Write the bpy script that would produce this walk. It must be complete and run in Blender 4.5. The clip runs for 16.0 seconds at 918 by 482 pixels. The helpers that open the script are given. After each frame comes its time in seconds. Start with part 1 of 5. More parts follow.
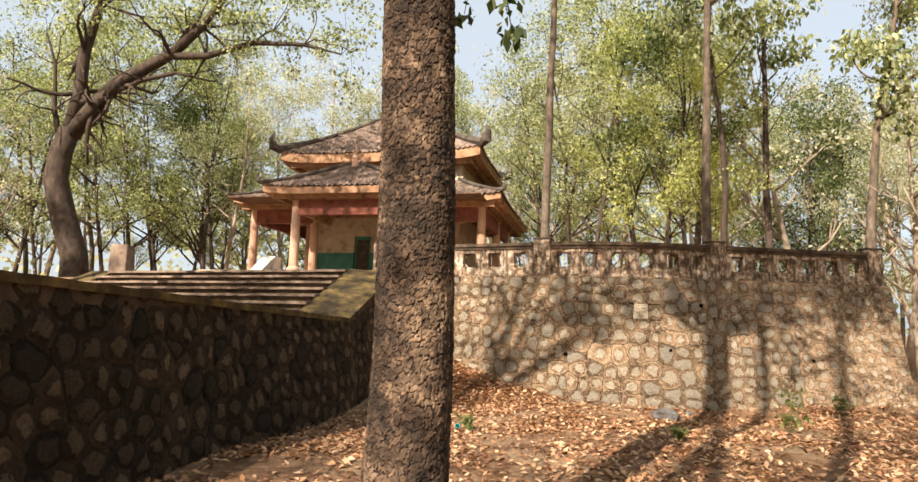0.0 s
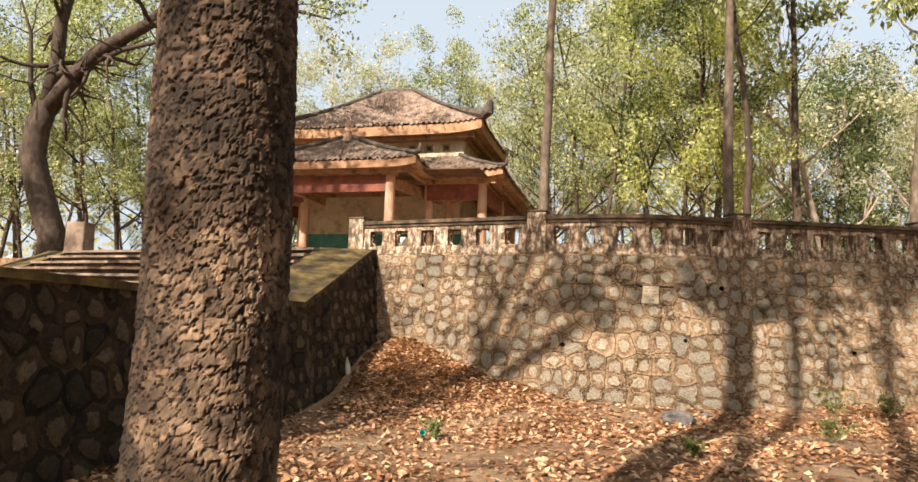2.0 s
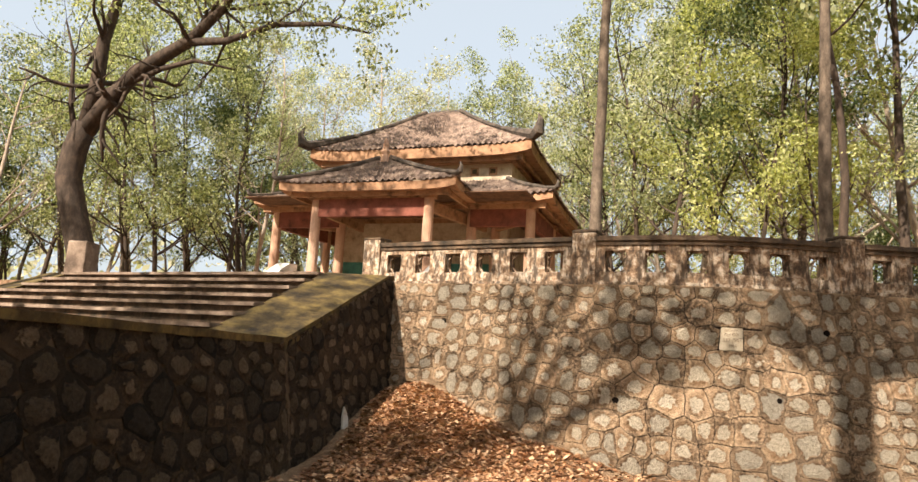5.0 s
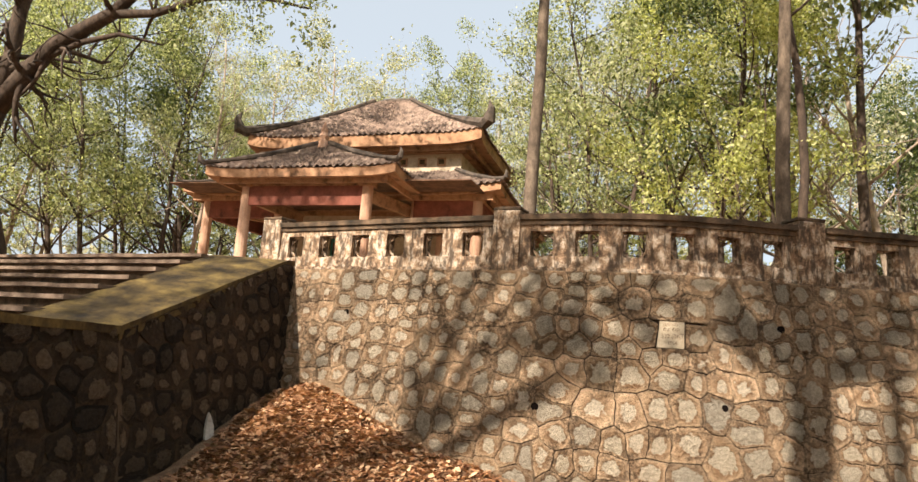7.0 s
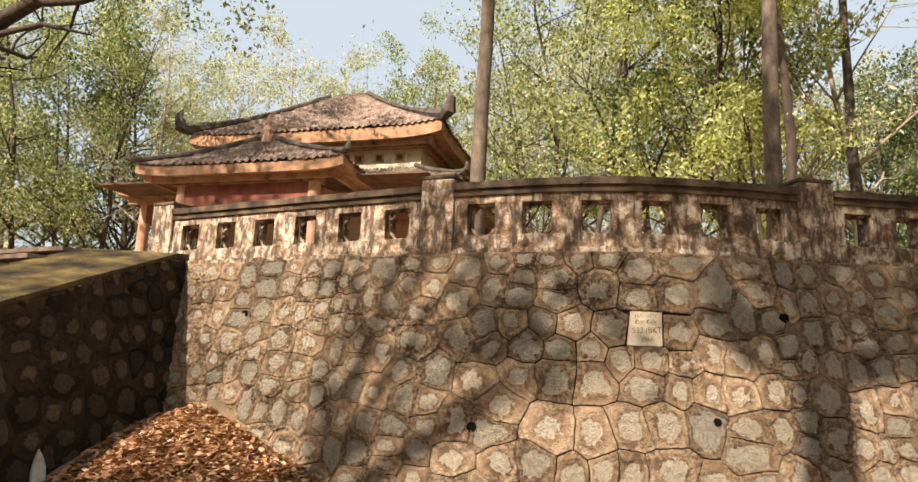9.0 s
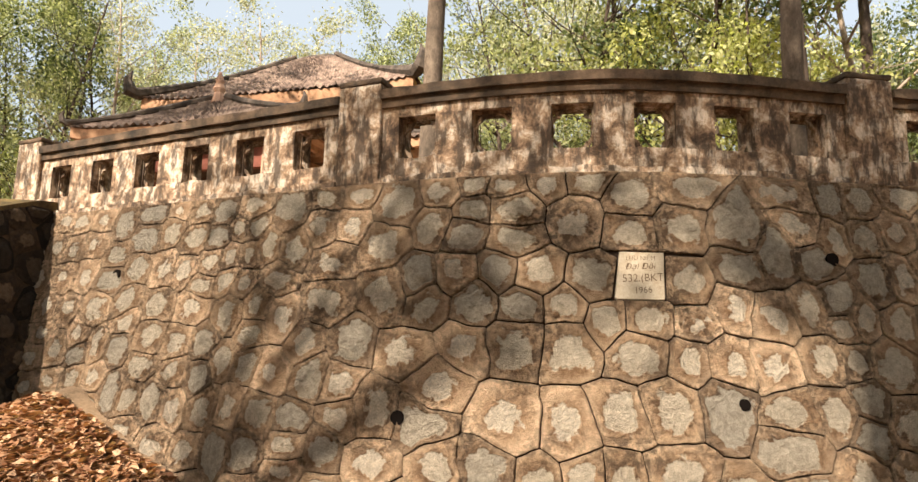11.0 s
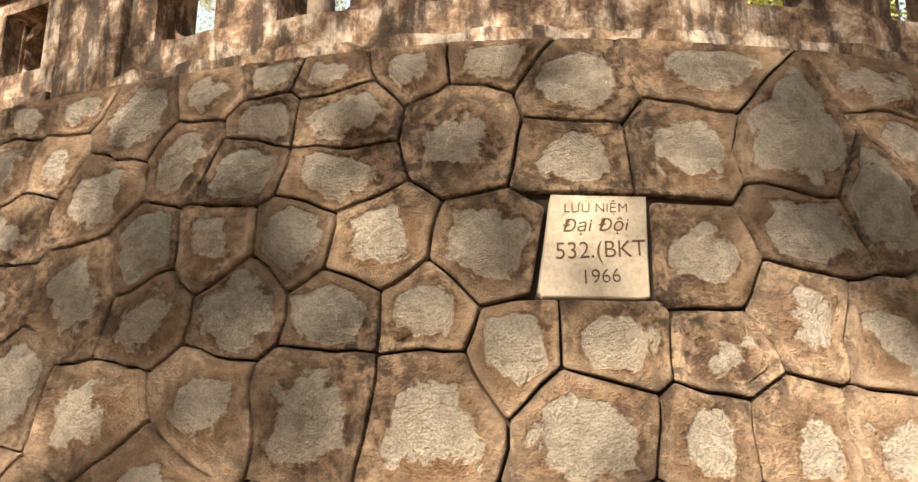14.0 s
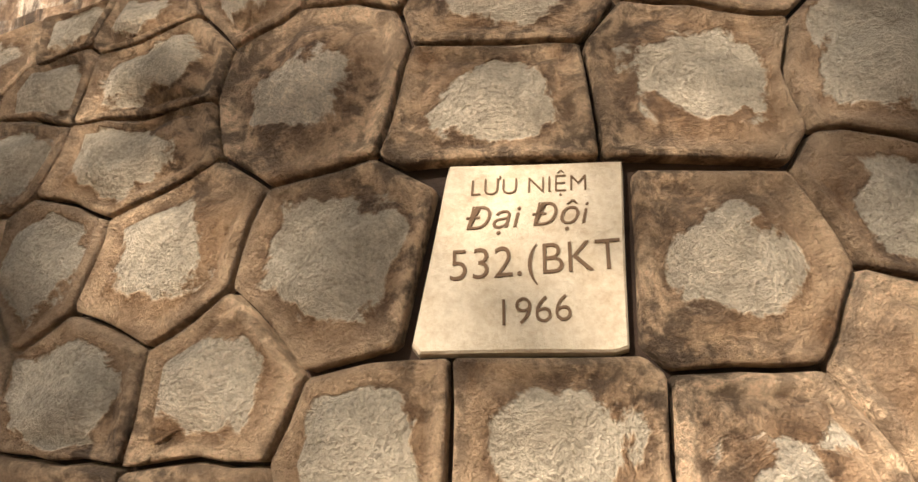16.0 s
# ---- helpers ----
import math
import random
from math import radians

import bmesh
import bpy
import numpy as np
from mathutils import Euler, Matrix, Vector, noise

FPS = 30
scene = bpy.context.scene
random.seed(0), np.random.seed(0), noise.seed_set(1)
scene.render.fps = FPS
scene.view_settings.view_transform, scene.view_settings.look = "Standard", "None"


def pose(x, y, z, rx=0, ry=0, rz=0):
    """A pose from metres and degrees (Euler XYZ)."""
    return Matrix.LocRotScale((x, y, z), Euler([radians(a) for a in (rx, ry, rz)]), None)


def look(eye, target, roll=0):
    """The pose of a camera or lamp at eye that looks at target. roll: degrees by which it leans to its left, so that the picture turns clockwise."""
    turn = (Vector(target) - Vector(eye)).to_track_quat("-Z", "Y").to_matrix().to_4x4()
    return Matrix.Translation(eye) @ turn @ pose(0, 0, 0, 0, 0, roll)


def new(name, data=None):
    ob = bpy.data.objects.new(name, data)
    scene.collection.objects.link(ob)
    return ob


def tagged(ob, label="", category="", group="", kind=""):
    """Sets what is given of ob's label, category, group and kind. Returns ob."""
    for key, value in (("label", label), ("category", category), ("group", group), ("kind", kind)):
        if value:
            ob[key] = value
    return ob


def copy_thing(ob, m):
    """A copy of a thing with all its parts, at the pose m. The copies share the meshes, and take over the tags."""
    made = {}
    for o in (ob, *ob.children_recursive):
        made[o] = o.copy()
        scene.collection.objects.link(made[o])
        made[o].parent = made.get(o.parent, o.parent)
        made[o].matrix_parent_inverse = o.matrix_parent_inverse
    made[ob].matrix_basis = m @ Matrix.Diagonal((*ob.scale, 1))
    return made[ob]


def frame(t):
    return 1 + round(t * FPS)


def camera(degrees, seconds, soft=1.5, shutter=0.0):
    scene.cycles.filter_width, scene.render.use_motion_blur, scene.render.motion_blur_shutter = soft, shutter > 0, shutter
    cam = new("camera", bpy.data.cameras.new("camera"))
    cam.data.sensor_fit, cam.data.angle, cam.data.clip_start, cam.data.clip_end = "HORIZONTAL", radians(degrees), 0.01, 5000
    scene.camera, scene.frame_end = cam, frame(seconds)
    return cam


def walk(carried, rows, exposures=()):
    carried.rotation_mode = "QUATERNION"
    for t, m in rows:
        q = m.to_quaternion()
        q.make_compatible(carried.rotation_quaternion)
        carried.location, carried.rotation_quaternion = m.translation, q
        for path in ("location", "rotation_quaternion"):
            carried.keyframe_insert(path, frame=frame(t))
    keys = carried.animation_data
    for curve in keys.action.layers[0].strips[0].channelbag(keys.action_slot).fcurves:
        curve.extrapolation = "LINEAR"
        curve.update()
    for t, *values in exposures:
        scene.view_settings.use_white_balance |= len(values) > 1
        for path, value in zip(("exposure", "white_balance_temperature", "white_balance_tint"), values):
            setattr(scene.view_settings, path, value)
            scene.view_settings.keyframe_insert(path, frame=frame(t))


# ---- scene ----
cam = camera(70.7, 16.0, soft=1.5)
# seconds, place, yaw, pitch, lean
ROWS = [
    (0, 0.000, 0.000, 1.600, 0.19, 7.20, 1.51),
    (0.5, 0.116, 0.437, 1.601, 1.17, 7.26, 1.95),
    (1, 0.311, 0.929, 1.606, 0.97, 6.97, 1.71),
    (1.5, 0.518, 1.349, 1.639, 1.26, 6.62, 1.64),
    (2, 0.654, 1.858, 1.609, 1.62, 5.91, 1.60),
    (2.5, 0.692, 2.264, 1.684, 1.74, 6.03, 1.50),
    (3, 0.828, 2.707, 1.685, 2.71, 6.42, 0.41),
    (3.5, 0.913, 2.987, 1.709, 4.47, 7.64, 0.41),
    (4, 0.928, 3.381, 1.719, 6.55, 8.62, 2.04),
    (4.2, 0.938, 3.539, 1.718, 6.78, 8.69, 2.30),
    (6.3, 1.453, 5.021, 1.682, 6.15, 8.86, 4.64),
    (6.5, 1.542, 5.205, 1.671, 5.98, 8.93, 4.82),
    (7, 1.766, 5.672, 1.639, 4.20, 9.29, 3.72),
    (7.5, 1.923, 6.039, 1.644, 3.29, 9.06, 3.00),
    (8, 2.056, 6.582, 1.635, 2.83, 9.61, 2.76),
    (8.5, 2.137, 6.915, 1.645, 2.47, 10.49, 2.64),
    (9, 2.285, 7.473, 1.604, 2.48, 10.38, 2.07),
    (9.5, 2.425, 7.950, 1.579, 2.26, 9.68, 1.99),
    (9.7, 2.473, 8.120, 1.570, 2.23, 9.52, 1.95),
    (11.8, 2.920, 9.872, 1.434, 1.62, 8.76, 0.47),
    (12, 3.015, 10.027, 1.422, 1.83, 9.28, 0.49),
    (12.5, 3.256, 10.495, 1.475, 1.57, 9.25, 0.03),
    (13, 3.344, 10.881, 1.504, 1.51, 8.94, 0.11),
    (13.5, 3.374, 11.286, 1.566, 2.09, 9.47, 0.44),
    (14, 3.358, 11.514, 1.604, 0.90, 10.48, 0.69),
    (14.5, 3.489, 11.770, 1.580, 1.72, 11.23, 0.47),
    (15, 3.692, 12.145, 1.681, 4.37, 11.75, -0.24),
    (15.5, 3.731, 12.297, 1.713, 5.98, 12.66, -0.65),
    (16, 3.722, 12.366, 1.720, 6.16, 13.48, -0.61),
]


def eye_pose(x, y, z, yaw, pitch, lean):
    return Matrix.Translation((x, y, z)) @ Euler((0, 0, radians(yaw))).to_matrix().to_4x4() @ Euler((radians(90 + pitch), 0, 0)).to_matrix().to_4x4() @ Euler((0, 0, radians(lean))).to_matrix().to_4x4()


walk(cam, [(t, eye_pose(*r)) for t, *r in ROWS], [(0.0, 1.12), (4.0, 1.15), (9.0, 1.07), (12.0, 1.34), (16.0, 1.62)])

# ---- world, sun ----
world = bpy.data.worlds.new("world")
scene.world = world
world.use_nodes = True
SUN = Vector((-0.46, -0.75, 0.66)).normalized()
wn = world.node_tree.nodes
sky = wn.new("ShaderNodeTexSky")
sky.sky_type = "NISHITA"
sky.sun_disc = False
sky.sun_elevation = math.asin(SUN.z)
sky.sun_rotation = math.atan2(SUN.x, SUN.y)
sky.dust_density = 4.0
sky.air_density = 0.8
# thin bright haze over the blue
haze = wn.new("ShaderNodeMix")
haze.data_type = "RGBA"
haze.inputs[0].default_value = 0.56
haze.inputs[7].default_value = (7.5, 8.1, 8.4, 1)
wn["Background"].inputs[1].default_value = 0.069
world.node_tree.links.new(sky.outputs[0], haze.inputs[6])
world.node_tree.links.new(haze.outputs[2], wn["Background"].inputs[0])
sun = new("sun", bpy.data.lights.new("sun", "SUN"))
sun.data.energy, sun.data.angle, sun.data.color = 5.0, radians(0.6), (1.0, 0.905, 0.785)
sun.matrix_world = look(SUN * 60, (0, 0, 0))


# ---- material helpers ----
def mat(name, rough=0.85, metal=0.0):
    m = bpy.data.materials.new(name)
    m.use_nodes = True
    b = m.node_tree.nodes["Principled BSDF"]
    b.inputs["Roughness"].default_value, b.inputs["Metallic"].default_value = rough, metal
    b.inputs["Specular IOR Level"].default_value = 0.25
    return m, m.node_tree.nodes, m.node_tree.links, b


def coords(n, l, scale=(1, 1, 1), kind="Object"):
    tc, mp = n.new("ShaderNodeTexCoord"), n.new("ShaderNodeMapping")
    mp.inputs["Scale"].default_value = scale
    l.new(tc.outputs[kind], mp.inputs[0])
    return mp.outputs[0]


def geo_pos(n):
    return n.new("ShaderNodeNewGeometry").outputs["Position"]


def noise_tex(n, l, vec, scale, detail=6, rough=0.6, dist=0.0):
    t = n.new("ShaderNodeTexNoise")
    t.inputs["Scale"].default_value, t.inputs["Detail"].default_value = scale, detail
    t.inputs["Roughness"].default_value, t.inputs["Distortion"].default_value = rough, dist
    if vec is not None:
        l.new(vec, t.inputs["Vector"])
    return t.outputs[0]


def ramp(n, l, fac, stops):
    r = n.new("ShaderNodeValToRGB")
    el = r.color_ramp.elements
    while len(el) < len(stops):
        el.new(0.5)
    for e, (p, c) in zip(el, stops):
        e.position, e.color = p, (*c, 1) if len(c) == 3 else c
    l.new(fac, r.inputs[0])
    return r.outputs[0]


def mix(n, l, fac, a, b, mode="MIX"):
    m = n.new("ShaderNodeMix")
    m.data_type, m.blend_type = "RGBA", mode
    for sock, v in ((m.inputs[0], fac), (m.inputs[6], a), (m.inputs[7], b)):
        if isinstance(v, (int, float)):
            sock.default_value = v
        elif isinstance(v, tuple):
            sock.default_value = (*v, 1)
        else:
            l.new(v, sock)
    return m.outputs[2]


def bump(n, l, b, height, strength=0.5, dist=0.02):
    bp = n.new("ShaderNodeBump")
    bp.inputs["Strength"].default_value, bp.inputs["Distance"].default_value = strength, dist
    l.new(height, bp.inputs["Height"])
    l.new(bp.outputs[0], b.inputs["Normal"])
    return bp


def weathered(name, light, mid, dark, scale=3.0, rough=0.9, relief=0.4, streak=1.0, amount=0.5, rand=0.0):
    """Plaster, render or masonry with stains at two scales; streak below 1 draws the stains out along z."""
    m, n, l, b = mat(name, rough)
    v = geo_pos(n)
    mp = n.new("ShaderNodeMapping")
    mp.inputs["Scale"].default_value = (1, 1, streak)
    l.new(v, mp.inputs[0])
    big = noise_tex(n, l, mp.outputs[0], scale, 5, 0.65)
    fine = noise_tex(n, l, v, scale * 9, 6, 0.7)
    c = ramp(n, l, big, [(0.3, dark), (0.42 + 0.1 * amount, mid), (0.7, light)])
    c2 = ramp(n, l, fine, [(0.25, (0.55, 0.5, 0.45)), (0.6, (1, 1, 1))])
    c = mix(n, l, 0.55, c, c2, "MULTIPLY")
    if rand:
        oi = n.new("ShaderNodeObjectInfo")
        c3 = ramp(n, l, oi.outputs["Random"], [(0, (1 - rand,) * 3), (1, (1 + rand,) * 3)])
        c = mix(n, l, 1.0, c, c3, "MULTIPLY")
    l.new(c, b.inputs["Base Color"])
    bump(n, l, b, fine, relief, 0.02)
    return m


def foliage(name, a, c, d, trans=0.35):
    m, n, l, b = mat(name, 0.55)
    g = n.new("ShaderNodeNewGeometry")
    col = ramp(n, l, g.outputs["Random Per Island"], [(0.0, a), (0.55, c), (1.0, d)])
    l.new(col, b.inputs["Base Color"])
    tr, mx = n.new("ShaderNodeBsdfTranslucent"), n.new("ShaderNodeMixShader")
    bright = mix(n, l, 1.0, col, (1.25, 1.3, 0.7), "MULTIPLY")
    l.new(bright, tr.inputs[0])
    mx.inputs[0].default_value = trans
    l.new(b.outputs[0], mx.inputs[1])
    l.new(tr.outputs[0], mx.inputs[2])
    l.new(mx.outputs[0], n["Material Output"].inputs[0])
    return m


# ---- mesh helpers ----
def part(name, bm, material, parent=None, label="", smooth=False):
    me = bpy.data.meshes.new(name)
    bm.to_mesh(me)
    bm.free()
    me.materials.append(material)
    if smooth:
        me.shade_smooth()
    ob = new(name, me)
    if parent is not None:
        ob.parent = parent
    return tagged(ob, label)


def thing(name, m, label, category, group="", kind=""):
    ob = new(name)
    ob.matrix_world = m
    return tagged(ob, label, category, group, kind)


def box(bm, lo, hi, bev=0.0, m=None):
    c = [(a + b) / 2 for a, b in zip(lo, hi)]
    s = [b - a for a, b in zip(lo, hi)]
    g = bmesh.ops.create_cube(bm, size=1, matrix=(m or Matrix()) @ Matrix.LocRotScale(c, None, s))
    if bev:
        es = list({e for v in g["verts"] for e in v.link_edges})
        bmesh.ops.bevel(bm, geom=es, offset=bev, segments=2, affect="EDGES", profile=0.6)
    return bm


def boxed(lo, hi, bev=0.0):
    return box(bmesh.new(), lo, hi, bev)


def tube(bm, pts, radii, sides=8, cap=True):
    """A tapered tube along points."""
    rings = []
    n = len(pts)
    pts = [Vector(p) for p in pts]
    side = None
    for i, p in enumerate(pts):
        d = (pts[min(i + 1, n - 1)] - pts[max(i - 1, 0)]).normalized()
        if side is None:
            side = d.orthogonal().normalized()
        side = (side - d * side.dot(d)).normalized()
        up = d.cross(side)
        rings.append([bm.verts.new(p + (side * math.cos(a) + up * math.sin(a)) * radii[i]) for a in [2 * math.pi * k / sides for k in range(sides)]])
    for a, b in zip(rings, rings[1:]):
        for k in range(sides):
            bm.faces.new((a[k], a[(k + 1) % sides], b[(k + 1) % sides], b[k]))
    if cap:
        bm.faces.new(rings[-1])
        bm.faces.new(rings[0][::-1])
    return bm


def quad_mesh(name, verts, faces, material):
    me = bpy.data.meshes.new(name)
    me.from_pydata([tuple(v) for v in verts], [], faces)
    me.materials.append(material)
    return me


# ---- plan of the great wall ----
TOP, BASE, BATTER = 2.68, -0.25, 0.23
PLAN = [(-2.5, 15.80), (-1.75, 15.48), (0.0, 14.72), (1.0, 14.30), (1.85, 13.95), (2.7, 13.67), (3.6, 13.51), (4.5, 13.59), (5.35, 13.76), (7.2, 14.05), (9.5, 14.36)]


def smooth_plan():
    """The wall's crown as a dense smooth line, by length along it."""
    P = [Vector(p) for p in PLAN]
    out = []
    for i in range(len(P) - 1):
        p0, p1, p2, p3 = P[max(i - 1, 0)], P[i], P[i + 1], P[min(i + 2, len(P) - 1)]
        for k in range(12):
            t = k / 12
            out.append(0.5 * ((2 * p1) + (p2 - p0) * t + (2 * p0 - 5 * p1 + 4 * p2 - p3) * t * t + (3 * p1 - p0 - 3 * p2 + p3) * t ** 3))
    out.append(P[-1])
    s = [0.0]
    for a, b in zip(out, out[1:]):
        s.append(s[-1] + (b - a).length)
    return np.array([p.x for p in out]), np.array([p.y for p in out]), np.array(s)


WX, WY, WS = smooth_plan()
WLEN = WS[-1]


def on_wall(s, z, out=0.0):
    """The point of the wall's face at length s and height z, brought out along its normal."""
    s0, s1 = max(0.0, s - 0.15), min(WLEN, s + 0.15)
    x, y = np.interp(s, WS, WX), np.interp(s, WS, WY)
    tx, ty = np.interp(s1, WS, WX) - np.interp(s0, WS, WX), np.interp(s1, WS, WY) - np.interp(s0, WS, WY)
    k = math.hypot(tx, ty)
    nx, ny = ty / k, -tx / k
    if s < 0 or s > WLEN:
        e = s if s < 0 else s - WLEN
        x, y = x + tx / k * e, y + ty / k * e
    o = out + BATTER * (TOP - z)
    return Vector((x + nx * o, y + ny * o, z))


def s_of_x(x):
    return float(np.interp(x, WX, WS))


# ---- materials ----
def wall_stone(name, stone_a, stone_b, mortar_a, mortar_b, dark, rand=0.25, rimk=0.8, show=1.04):
    """A stone set in a mortar bed: the bare face shows in the middle, mortar smeared over the rim, soot in blotches,
    shade painted in towards the joint.
    """
    m, n, l, b = mat(name, 0.92)
    v = geo_pos(n)
    at = n.new("ShaderNodeAttribute")
    at.attribute_name = "core"
    oi = n.new("ShaderNodeObjectInfo")
    ad = n.new("ShaderNodeVectorMath")
    ad.operation = "ADD"
    l.new(v, ad.inputs[0])
    l.new(oi.outputs["Random"], ad.inputs[1])
    big = noise_tex(n, l, ad.outputs[0], 7.0, 9, 0.62, 0.3)
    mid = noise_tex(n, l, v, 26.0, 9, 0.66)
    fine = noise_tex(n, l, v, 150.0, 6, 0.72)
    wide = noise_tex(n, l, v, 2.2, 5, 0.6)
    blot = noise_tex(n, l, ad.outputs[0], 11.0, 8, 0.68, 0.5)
    # bare patch where the middle stands proud of the mortar
    sm = n.new("ShaderNodeMath")
    sm.operation = "MULTIPLY_ADD"
    l.new(big, sm.inputs[0])
    sm.inputs[1].default_value = 1.5
    l.new(at.outputs["Fac"], sm.inputs[2])
    sm2 = n.new("ShaderNodeMath")
    sm2.operation = "MULTIPLY_ADD"
    l.new(oi.outputs["Random"], sm2.inputs[0])
    sm2.inputs[1].default_value = -0.35
    l.new(sm.outputs[0], sm2.inputs[2])
    mr = n.new("ShaderNodeMapRange")
    mr.inputs["From Min"].default_value, mr.inputs["From Max"].default_value = show - 0.01, show + 0.05
    l.new(sm2.outputs[0], mr.inputs["Value"])
    bare = mr.outputs[0]
    stone = ramp(n, l, mid, [(0.3, stone_b), (0.62, stone_a)])
    mort = ramp(n, l, big, [(0.28, mortar_b), (0.55, mortar_a), (0.8, tuple(min(1, c * 1.25) for c in mortar_a))])
    c = mix(n, l, bare, mort, stone)
    ring = n.new("ShaderNodeMapRange")
    ring.inputs["From Min"].default_value, ring.inputs["From Max"].default_value = 0.72, 1.06
    l.new(sm2.outputs[0], ring.inputs["Value"])
    edge = mix(n, l, bare, ring.outputs[0], (0.0, 0.0, 0.0))
    c = mix(n, l, mix(n, l, 1.0, edge, ramp(n, l, mid, [(0.36, (1.0, 1.0, 1.0)), (0.62, (0.38, 0.38, 0.38))]), "MULTIPLY"), c, mortar_b)
    # soot blotches, strengthened to make up for thin shade
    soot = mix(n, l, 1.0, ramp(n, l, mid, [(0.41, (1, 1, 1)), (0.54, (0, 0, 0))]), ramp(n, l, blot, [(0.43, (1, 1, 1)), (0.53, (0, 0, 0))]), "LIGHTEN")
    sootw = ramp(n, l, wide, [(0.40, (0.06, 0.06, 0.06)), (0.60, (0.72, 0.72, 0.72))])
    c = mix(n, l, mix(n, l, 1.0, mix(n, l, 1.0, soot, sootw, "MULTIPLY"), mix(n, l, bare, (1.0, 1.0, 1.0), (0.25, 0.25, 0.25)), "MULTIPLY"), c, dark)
    # shade painted along the rim, darker towards the joint
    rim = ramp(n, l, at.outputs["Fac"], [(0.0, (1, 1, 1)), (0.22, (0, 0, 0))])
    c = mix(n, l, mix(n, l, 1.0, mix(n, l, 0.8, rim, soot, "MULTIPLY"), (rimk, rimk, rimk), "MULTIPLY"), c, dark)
    grain = ramp(n, l, fine, [(0.3, (0.42, 0.38, 0.35)), (0.48, (0.95, 0.94, 0.93)), (0.68, (1.28, 1.27, 1.25))])
    c = mix(n, l, mix(n, l, bare, (0.45, 0.45, 0.45), (0.75, 0.75, 0.75)), c, grain, "MULTIPLY")
    tone = ramp(n, l, oi.outputs["Random"], [(0, (1 - rand, 1 - rand, 1 - rand)), (0.5, (1, 0.97, 0.92)), (1, (1 + rand, 1 + rand * 0.9, 1 + rand * 0.8))])
    c = mix(n, l, 1.0, c, tone, "MULTIPLY")
    l.new(c, b.inputs["Base Color"])
    hsum = n.new("ShaderNodeMath")
    hsum.operation = "MULTIPLY_ADD"
    l.new(fine, hsum.inputs[0])
    hsum.inputs[1].default_value = 0.55
    l.new(mid, hsum.inputs[2])
    # the mortar's torn edge stands above the bare face
    step = n.new("ShaderNodeMath")
    step.operation = "MULTIPLY_ADD"
    l.new(bare, step.inputs[0])
    step.inputs[1].default_value = -0.42
    l.new(hsum.outputs[0], step.inputs[2])
    bump(n, l, b, step.outputs[0], 1.0, 0.11)
    return m


M_STONE = wall_stone("sunlit_wall_stone", (0.67, 0.57, 0.435), (0.47, 0.39, 0.29), (0.75, 0.53, 0.34), (0.27, 0.15, 0.073), (0.032, 0.019, 0.012), rimk=0.4, show=1.09)
# the same stone far darker: deep shade of the side walls in the colour
M_SHADED_RUBBLE = wall_stone("shaded_rubble_stone", (0.19, 0.137, 0.09), (0.10, 0.07, 0.045), (0.088, 0.058, 0.034), (0.045, 0.029, 0.017), (0.014, 0.01, 0.007), 0.7, 0.0, 1.10)
M_RJOINT = weathered("shaded_rubble_mortar", (0.12, 0.08, 0.048), (0.085, 0.056, 0.033), (0.045, 0.03, 0.019), 4.0)
M_JOINT = weathered("joint_mortar", (0.06, 0.034, 0.02), (0.035, 0.02, 0.012), (0.018, 0.011, 0.008), 4.0)
M_CAP = weathered("mossy_render", (0.22, 0.15, 0.05), (0.08, 0.054, 0.023), (0.024, 0.018, 0.012), 3.4, 0.95, 0.7, 0.6)


def flaking(name):
    """Old render on the balustrade: pale flakes over tan, black streaks running down from the coping."""
    m, n, l, b = mat(name, 0.93)
    v = geo_pos(n)
    mp = n.new("ShaderNodeMapping")
    mp.inputs["Scale"].default_value = (1, 1, 0.28)
    l.new(v, mp.inputs[0])
    a = noise_tex(n, l, v, 7.0, 10, 0.72, 0.4)
    k = noise_tex(n, l, mp.outputs[0], 14.0, 8, 0.7)
    f = noise_tex(n, l, v, 60.0, 6, 0.7)
    c = ramp(n, l, a, [(0.37, (0.085, 0.054, 0.035)), (0.455, (0.30, 0.19, 0.115)), (0.505, (0.43, 0.295, 0.19)), (0.56, (0.67, 0.54, 0.41))])
    st = ramp(n, l, k, [(0.45, (0, 0, 0)), (0.58, (0.9, 0.9, 0.9))])
    c = mix(n, l, st, c, (0.075, 0.052, 0.036))
    c = mix(n, l, 0.7, c, ramp(n, l, f, [(0.28, (0.55, 0.52, 0.5)), (0.65, (1.1, 1.1, 1.1))]), "MULTIPLY")
    l.new(c, b.inputs["Base Color"])
    bump(n, l, b, mix(n, l, 0.5, a, f), 0.9, 0.02)
    return m


M_BAL = flaking("balustrade_render")
# soot of the copings; serves also as painted shade on the stair risers
M_COPE = weathered("coping_soot_riser_shade", (0.20, 0.13, 0.08), (0.085, 0.058, 0.038), (0.03, 0.025, 0.018), 5.0, 0.95, 0.6)
M_TILE = weathered("temple_tile", (0.38, 0.28, 0.21), (0.19, 0.13, 0.10), (0.055, 0.044, 0.036), 3.2, 0.9, 0.6, 1.0, 0.5, 0.25)
M_OCHRE = weathered("ochre_paint", (0.50, 0.29, 0.165), (0.37, 0.20, 0.108), (0.12, 0.068, 0.04), 2.6, 0.85, 0.3)
